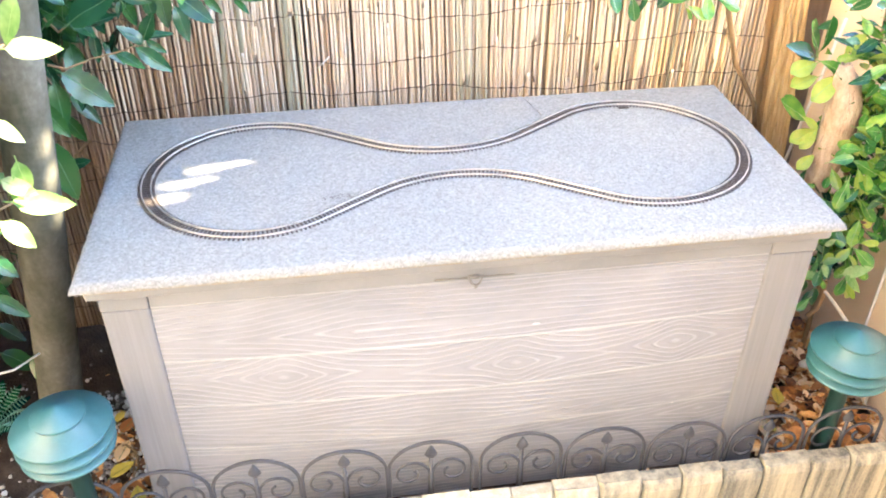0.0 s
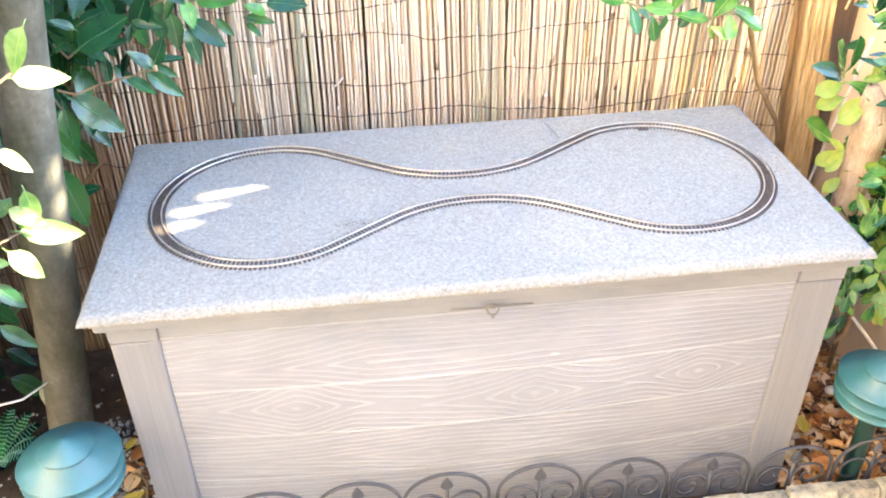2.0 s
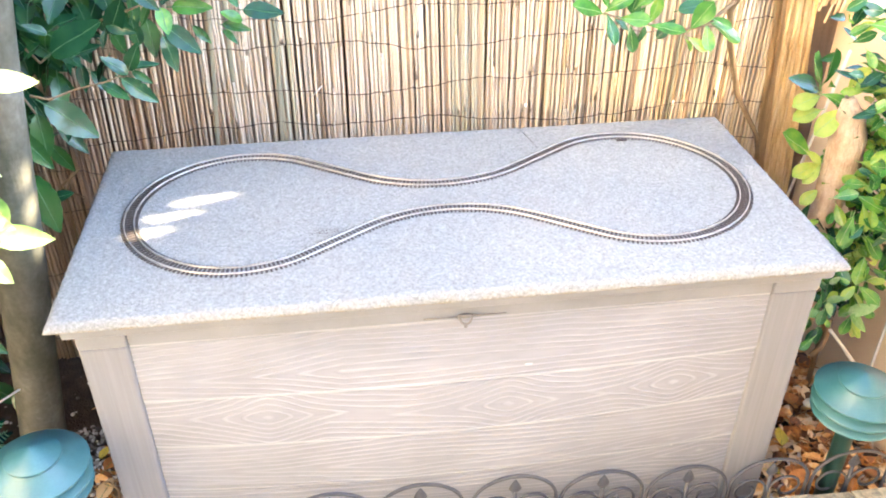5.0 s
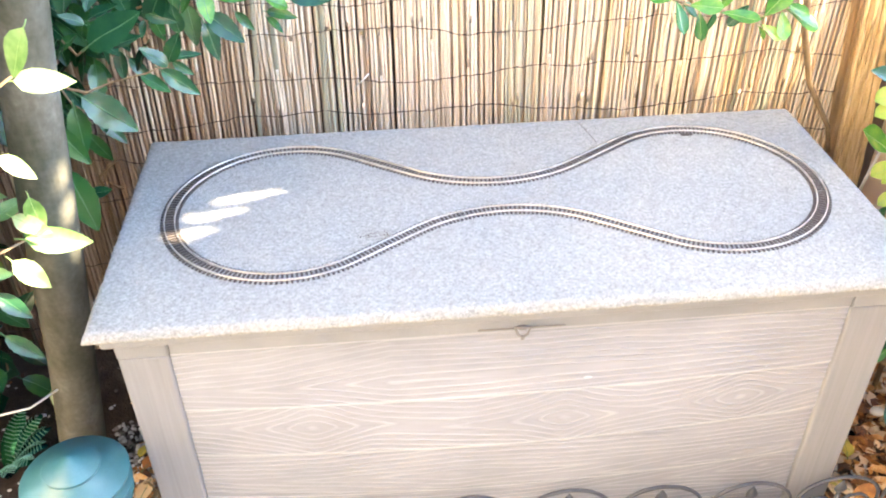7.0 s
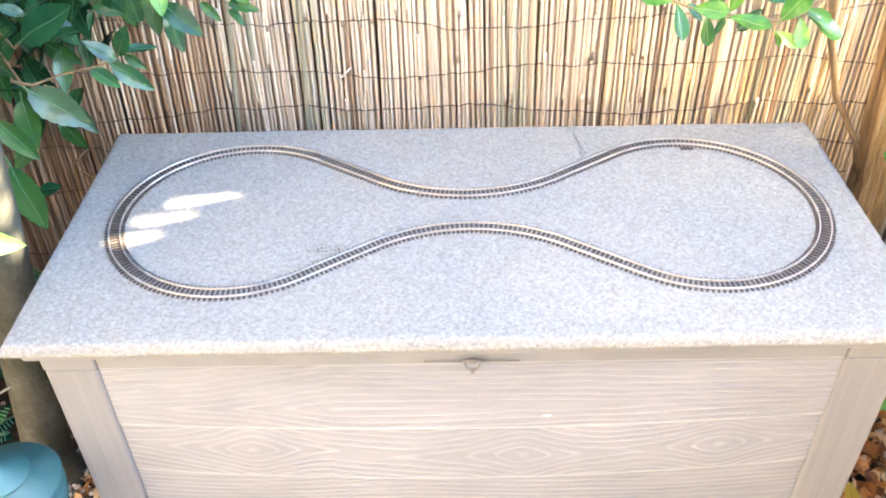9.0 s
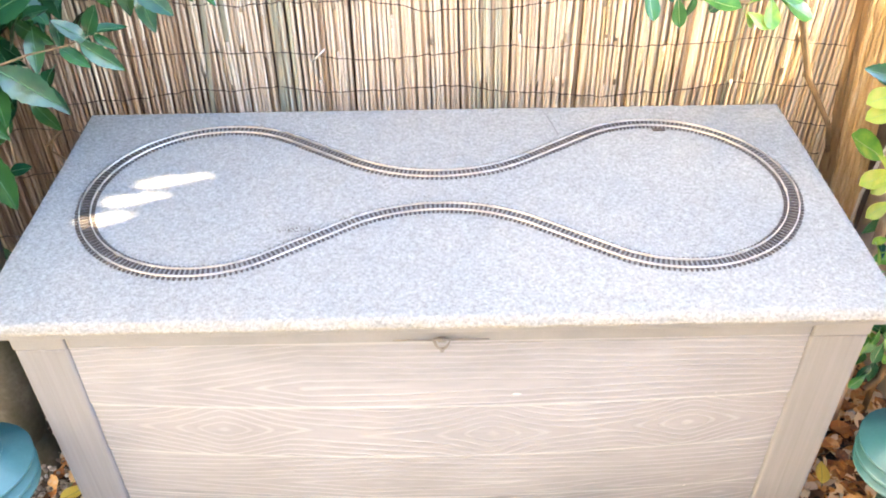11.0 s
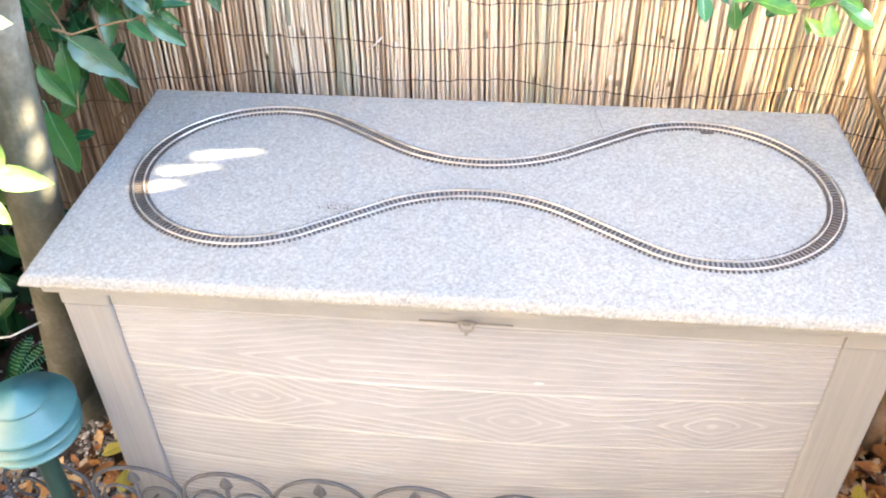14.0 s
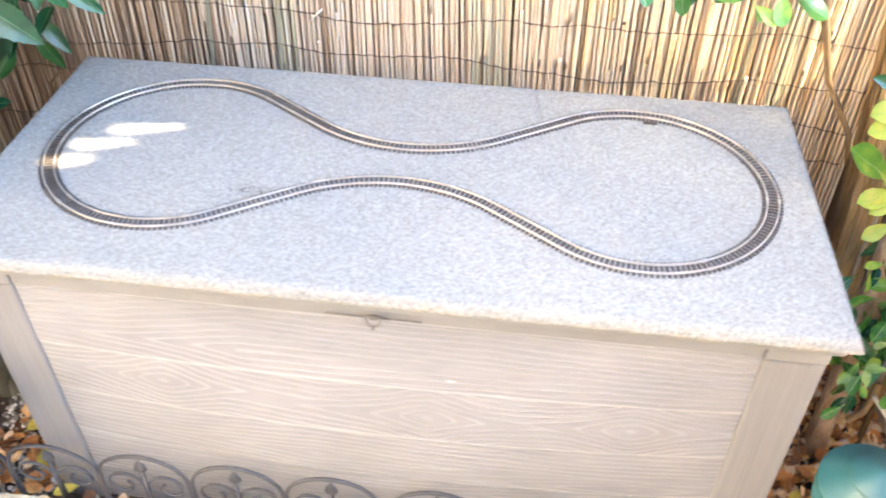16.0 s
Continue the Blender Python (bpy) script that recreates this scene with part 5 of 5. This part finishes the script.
# ---- litter and pebbles ----
def litter():
    rng = random.Random(41)
    areas = [(-0.40, 0.015, -0.01, 0.14, 0.052, 260), (-0.12, 0.02, 0.14, 0.30, 0.060, 110), (-0.55, 0.015, 0.30, 0.60, 0.046, 40), (1.235, 1.55, -0.01, 0.60, 0.030, 1700), (0.02, 1.24, -0.015, 0.042, 0.024, 130)]
    bm = bmesh.new()
    for x0, x1, y0, y1, z, n in areas:
        for _ in range(n):
            c = Vector((rng.uniform(x0, x1), rng.uniform(y0, y1), z + rng.uniform(-0.012, 0.012)))
            L, W = rng.uniform(0.014, 0.046), rng.uniform(0.35, 0.8)
            rot = Euler((rng.gauss(0, 0.5), rng.gauss(0, 0.5), rng.uniform(0, 6.28))).to_matrix()
            cup = rng.uniform(-0.25, 0.35)
            outline = [(-0.5, 0, 0), (-0.2, 0.42 * W, cup * 0.2), (0.15, 0.45 * W, cup * 0.25), (0.5, 0, cup * 0.35), (0.15, -0.45 * W, cup * 0.25), (-0.2, -0.42 * W, cup * 0.2)]
            vs = [bm.verts.new(c + rot @ (Vector(p) * L)) for p in outline]
            m0, m1 = bm.verts.new(c + rot @ (Vector((-0.2, 0, -0.03)) * L)), bm.verts.new(c + rot @ (Vector((0.15, 0, -0.02)) * L))
            for f in ((vs[0], m0, vs[1]), (vs[1], m0, m1, vs[2]), (vs[2], m1, vs[3]), (vs[0], vs[5], m0), (vs[5], vs[4], m1, m0), (vs[4], vs[3], m1)):
                bm.faces.new(f)
    ob = part("leaf_litter", bm, M_LITTER, smooth=True)
    tagged(ob, "brown and orange fallen leaves covering the bed", "leaf litter", kind="stuff")
    tmp = bmesh.new()
    bmesh.ops.create_icosphere(tmp, subdivisions=1, radius=1.0)
    ball = [v.co.copy() for v in tmp.verts]
    tris = [tuple(v.index for v in f.verts) for f in tmp.faces]
    tmp.free()
    verts, faces = [], []
    for x0, x1, y0, y1, z, n in ((-0.45, 0.015, -0.01, 0.14, 0.046, 1300), (-0.16, 0.02, 0.14, 0.40, 0.060, 700), (-0.55, -0.16, 0.14, 0.60, 0.042, 160), (1.245, 1.55, -0.01, 0.55, 0.018, 160), (0.02, 1.24, -0.015, 0.04, 0.018, 170)):
        for _ in range(n):
            c = Vector((rng.uniform(x0, x1), rng.uniform(y0, y1), z + rng.uniform(-0.006, 0.008)))
            r = rng.uniform(0.0022, 0.0062) if x0 < 0 else rng.uniform(0.003, 0.0085)
            sx, sy, sz = r * rng.uniform(0.7, 1.4), r * rng.uniform(0.7, 1.3), r * rng.uniform(0.5, 0.9)
            k = len(verts)
            for v in ball:
                q = rng.uniform(0.88, 1.1)
                verts.append((v.x * sx * q + c.x, v.y * sy * q + c.y, v.z * sz * q + c.z))
            faces.extend(tuple(i + k for i in f) for f in tris)
    me = bpy.data.meshes.new("pebbles")
    me.from_pydata(verts, [], faces)
    me.materials.append(M_PEBBLE)
    ob = part("pebbles", me, None)
    tagged(ob, "pale grey pebbles scattered among the fallen leaves", "pebbles", kind="stuff")
    # a few fallen leaves that stand out
    for x, y, z, a, s, m, label in ((0.80, 0.006, 0.045, 20, 0.030, M_YELLOW, "yellow fallen leaf in front of the box"), (1.335, 0.16, 0.055, 70, 0.055, M_YELLOW, "yellow fallen leaf beside the lamp"),
                                    (-0.015, 0.06, 0.075, 100, 0.055, M_YELLOW, "yellow and brown fallen leaf by the box"), (1.30, 0.09, 0.05, 140, 0.05, M_YELLOW, "yellow-green fallen leaf beside the box"), (0.02, 0.02, 0.06, 30, 0.045, M_YELLOW, "yellow-green fallen leaf by the border fence"), (-0.087, 0.278, 0.090, 70, 0.035, M_YELLOW, "yellow-green fallen leaf beside the box"),
                                    (-0.075, 0.250, 0.085, 60, 0.050, M_FALLEN, "large tan fallen leaf beside the box"), (-0.076, 0.128, 0.090, 40, 0.055, M_YELLOW, "yellow fallen leaf beneath the lamp"), (-0.071, 0.175, 0.080, 75, 0.060, M_FALLEN, "orange-brown fallen leaf beneath the lamp")):
        me = leaf_mesh("fallen_leaf", m, 1, 0.55, 0.1, 0.15)
        ob = part("fallen_leaf", me, None)
        ob.matrix_basis = pose(x, y, z, 8, -6, a) @ Matrix.Scale(s, 4)
        tagged(ob, label, "leaf", "fallen leaves")
    # the larger dry leaves that lie loose on top
    dry = [leaf_mesh("fallen_leaf", M_FALLEN, 1, w, c, f, obovate=o, rib=M_STEM) for w, c, f, o in ((0.55, 0.25, 0.25, 0.0), (0.62, -0.15, 0.10, 0.5), (0.48, 0.35, 0.35, 0.2))]
    for i in range(40):
        right = i < 26
        ob = part("fallen_leaf", dry[i % 3], None)
        at = (rng.uniform(1.25, 1.53), rng.uniform(0.0, 0.36), rng.uniform(0.044, 0.054)) if right else (rng.uniform(-0.12, 0.005), rng.uniform(0.0, 0.13), rng.uniform(0.062, 0.072))
        ob.matrix_basis = pose(*at, rng.gauss(0, 14), rng.gauss(0, 14), rng.uniform(0, 360)) @ Matrix.Scale(rng.uniform(0.030, 0.055), 4)
        tagged(ob, "dry orange-brown fallen leaf beside the lamp" if right else "dry orange-brown fallen leaf between lamp and box", "leaf", "fallen leaves")
    # dark smudge on the carpet, built from small flecks
    bm = bmesh.new()
    for _ in range(110):
        cx, cy, r = rng.gauss(0.412, 0.020), rng.gauss(0.195, 0.005), rng.uniform(0.0006, 0.0016)
        bm.faces.new([bm.verts.new((cx + r * math.cos(a), cy + r * math.sin(a), BOARD_Z + 0.0016 + rng.uniform(0, 0.0012))) for a in (0.2, 2.2, 4.3)])
    tagged(part("smudge_flecks", bm, M_SOIL), "dark smudge on the grey carpet, drawn as small flecks", "crumbs", kind="stuff")
    bm = bmesh.new()
    bmesh.ops.create_icosphere(bm, subdivisions=2, radius=1.0)
    for v in bm.verts:
        v.co = Vector((v.co.x * 0.016, v.co.y * 0.013, v.co.z * 0.008)) * (1 + 0.08 * noise.noise(v.co * 2))
    ob = part("stone", bm, M_CORD, smooth=True)
    ob.location = (1.452, 0.268, 0.062)
    tagged(ob, "small pale round stone on the leaf litter", "stone")


litter()


# ---- unseen foliage added to shade the corner ----
def leaf_cloud(rng, place, count, sizes, gaps=(), x=None, y=None):
    """Loose leaves at places drawn by place(); none covers an opening (two ends and a radius) as the sun sees it."""
    z = SUN_DIR
    base = Matrix((x, y, z)).transposed()
    shape = ((-0.5, 0, 0), (-0.12, 0.30, 0.04), (0.5, 0, -0.05), (-0.12, -0.30, 0.04))
    probes = [(i / 8 - 0.5, (j / 4 - 0.5) * 0.6 * (1 - abs(i / 4 - 1) * 0.9)) for i in range(9) for j in range(5)]
    verts, faces = [], []
    for _ in range(count):
        p = place()
        L = rng.uniform(*sizes)
        rot = base @ Euler((rng.gauss(0, 0.5), rng.gauss(0, 0.5), rng.uniform(0, 6.28))).to_matrix()
        u, v = p.dot(x), p.dot(y)
        bad = False
        for p0, p1, r in gaps:
            d = p1 - p0
            here = Vector((u, v))
            t = min(1.0, max(0.0, (here - p0).dot(d) / max(1e-9, d.length_squared)))
            if (here - p0 - d * t).length > r + L * 0.6:
                continue
            for q in probes:
                w = p + rot @ (Vector((q[0], q[1], 0)) * L)
                w = Vector((w.dot(x), w.dot(y)))
                t = min(1.0, max(0.0, (w - p0).dot(d) / max(1e-9, d.length_squared)))
                if (w - p0 - d * t).length < r * (1.15 - 0.85 * t):
                    bad = True
                    break
            if bad:
                break
        if bad:
            continue
        k = len(verts)
        verts.extend(tuple(p + rot @ (Vector(q) * L)) for q in shape)
        faces.extend(((k, k + 2, k + 1), (k, k + 3, k + 2)))
    me = bpy.data.meshes.new("foliage")
    me.from_pydata(verts, [], faces)
    me.materials.append(M_LEAF)
    return me


CROWN_THIN, CROWN_OPEN = 0.021, 0.75


def shade_trees():
    rng = random.Random(51)
    z = SUN_DIR
    x = Vector((0, 0, 1)).cross(z).normalized()
    y = z.cross(x)
    # openings, by the places that their sun spots reach: two ends and a radius
    spots = [((0.160, 0.326, 0.65), (0.252, 0.346, 0.65), 0.0058), ((0.122, 0.276, 0.65), (0.194, 0.297, 0.65), 0.0058), ((0.092, 0.224, 0.65), (0.148, 0.246, 0.65), 0.0054), ((-0.004, 0.259, 0.65), (0.012, 0.263, 0.65), 0.005),
             ((-0.030, 0.205, 0.79), (-0.045, 0.205, 0.77), 0.009), ((-0.035, 0.21, 0.735), (-0.055, 0.21, 0.70), 0.010), ((-0.05, 0.22, 0.655), (-0.06, 0.22, 0.63), 0.007),
             ((-0.08, 0.14, 0.72), (-0.01, 0.155, 0.70), 0.016), ((-0.01, 0.105, 0.985), (0.045, 0.102, 0.983), 0.012), ((-0.07, 0.12, 0.86), (-0.04, 0.12, 0.835), 0.015), ((-0.10, 0.12, 0.69), (-0.07, 0.12, 0.65), 0.015)]
    flat = lambda p: Vector((Vector(p).dot(x), Vector(p).dot(y)))
    gaps = [(flat(a), flat(b), r) for a, b, r in spots]
    us, vs = [g[k].x for g in gaps for k in (0, 1)], [g[k].y for g in gaps for k in (0, 1)]
    # added unseen bough close by, only as wide as the far tree's light
    u0, u1, v0, v1 = min(us) - 0.21, max(us) + 0.21, min(vs) - 0.19, max(vs) + 0.21
    def near():
        p = x * (rng.uniform(u0, u1) + rng.gauss(0, 0.06)) + y * (rng.uniform(v0, v1) + rng.gauss(0, 0.06))
        return p + z * ((rng.uniform(1.90, 2.15) - p.x) / z.x)
    bough = empty("leafy_bough", (2.05, 0.6, -0.3))
    tagged(bough, "unseen slender leafy sapling added to shape the sun spots", "sapling")
    off = Matrix.Translation((-2.05, -0.6, 0.3))
    def close():
        p0, p1, _ = rng.choice(gaps)
        q = p0.lerp(p1, rng.uniform(-0.3, 1.3)) + Vector((rng.uniform(-0.05, 0.05), rng.uniform(-0.05, 0.05)))
        p = x * q.x + y * q.y
        return p + z * ((rng.uniform(1.95, 2.05) - p.x) / z.x)
    for n, sizes, where in ((1500, (0.06, 0.10), near), (12000, (0.018, 0.045), near), (9000, (0.009, 0.018), close)):
        ob = part("foliage", leaf_cloud(rng, where, n, sizes, gaps, x, y), None, bough)
        ob.matrix_parent_inverse = off
        ob["kind"] = "stuff"
    c = x * (u0 + u1) / 2 + y * (v0 + v1) / 2
    c += z * ((2.02 - c.x) / z.x)
    bm = bmesh.new()
    tube(bm, [(2.05, 0.6, -0.3), (2.2, 0.7, 0.8), tuple(c + Vector((0.12, 0.15, -0.3)))], [0.03, 0.022, 0.008], 8)
    part("trunk", bm, M_STEM, bough, smooth=True).matrix_parent_inverse = off
    # added unseen tree farther off; its crown thins on one side, letting sun through
    hole = (u0 + 0.14, u1 - 0.14, v0 + 0.11, v1 - 0.14)
    mid = Vector((0.62, 0.3, 0.6))
    ease = lambda t: min(1.0, max(0.0, t)) ** 2 * (3 - 2 * min(1.0, max(0.0, t)))
    def through_light(u, v):
        """Share of the sun that the crown lets through."""
        if hole[0] < u < hole[1] and hole[2] < v < hole[3]:
            return 1.0
        side = max(ease((u - 0.91) / 0.12) * ease((0.34 - v) / 0.2), ease((u - 0.56) / 0.10) * ease((-0.34 - v) / 0.12), 0.22 * ease((u - 0.38) / 0.12) * ease((-0.40 - v) / 0.2))
        return max(CROWN_THIN * ease((0.23 - v) / 0.42), CROWN_OPEN * side, 4e-5)
    far = []
    for _ in range(170000):
        u, v = rng.uniform(-1.2, 1.2), rng.uniform(-1.2, 1.2)
        p = mid + x * u + y * v
        if u * u + v * v < 1.6 and rng.random() < -math.log(through_light(p.dot(x), p.dot(y))) / 10:
            far.append(p + z * rng.uniform(26.0, 29.0))
    tree = empty("garden_tree", (21.0, -4.6, -0.3))
    tagged(tree, "unseen tall leafy tree added to shade the box", "tree")
    off = Matrix.Translation((-21.0, 4.6, 0.3))
    ob = part("crown", leaf_cloud(rng, far.pop, len(far), (0.025, 0.0465), (), x, y), None, tree)
    ob.matrix_parent_inverse = off
    top = mid + z * 27.5
    bm = bmesh.new()
    tube(bm, [(21.0, -4.6, -0.3), (21.0, -4.6, 6.0), (21.1, -4.7, 12.0), tuple(top)], [0.40, 0.32, 0.22, 0.06], 12)
    part("trunk", bm, M_STEM, tree, smooth=True).matrix_parent_inverse = off
    # unseen dense greenery, added to darken the open left side of the bed
    def left():
        pick = rng.random()
        if pick < 0.12:
            return Vector((rng.uniform(-0.44, -0.28), rng.uniform(-0.18, 0.12), rng.uniform(0.66, 1.10)))
        if pick < 0.18:
            return Vector((rng.uniform(-0.48, -0.30), rng.uniform(-0.32, -0.10), rng.uniform(-0.05, 0.36)))
        if pick < 0.38:
            return Vector((rng.uniform(-0.80, -0.42), rng.uniform(0.08, 0.62), rng.uniform(0.62, 1.50)))
        if pick < 0.70:
            return Vector((rng.uniform(-0.95, -0.50), rng.uniform(-0.20, 0.62), rng.uniform(0.60, 1.50)))
        return Vector((rng.uniform(-0.95, -0.44), rng.uniform(0.12, 0.66), rng.uniform(0.0, 1.50)))
    shrub = empty("laurel_hedge", (-0.7, 0.0, -0.3))
    tagged(shrub, "unseen dense dark foliage added to block light from the left", "hedge")
    ob = part("foliage", leaf_cloud(rng, left, 14500, (0.06, 0.115), (), x, y), None, shrub)
    ob.matrix_parent_inverse = Matrix.Translation((0.7, 0, 0.3))
    ob["kind"] = "stuff"
    for i in range(5):
        bm = bmesh.new()
        tube(bm, [(-0.7, 0.16 + i * 0.11, -0.3), (-0.68, 0.17 + i * 0.11, 1.2)], [0.022, 0.012], 7)
        part("stem", bm, M_STEM, shrub, smooth=True).matrix_parent_inverse = Matrix.Translation((0.7, 0, 0.3))


shade_trees()
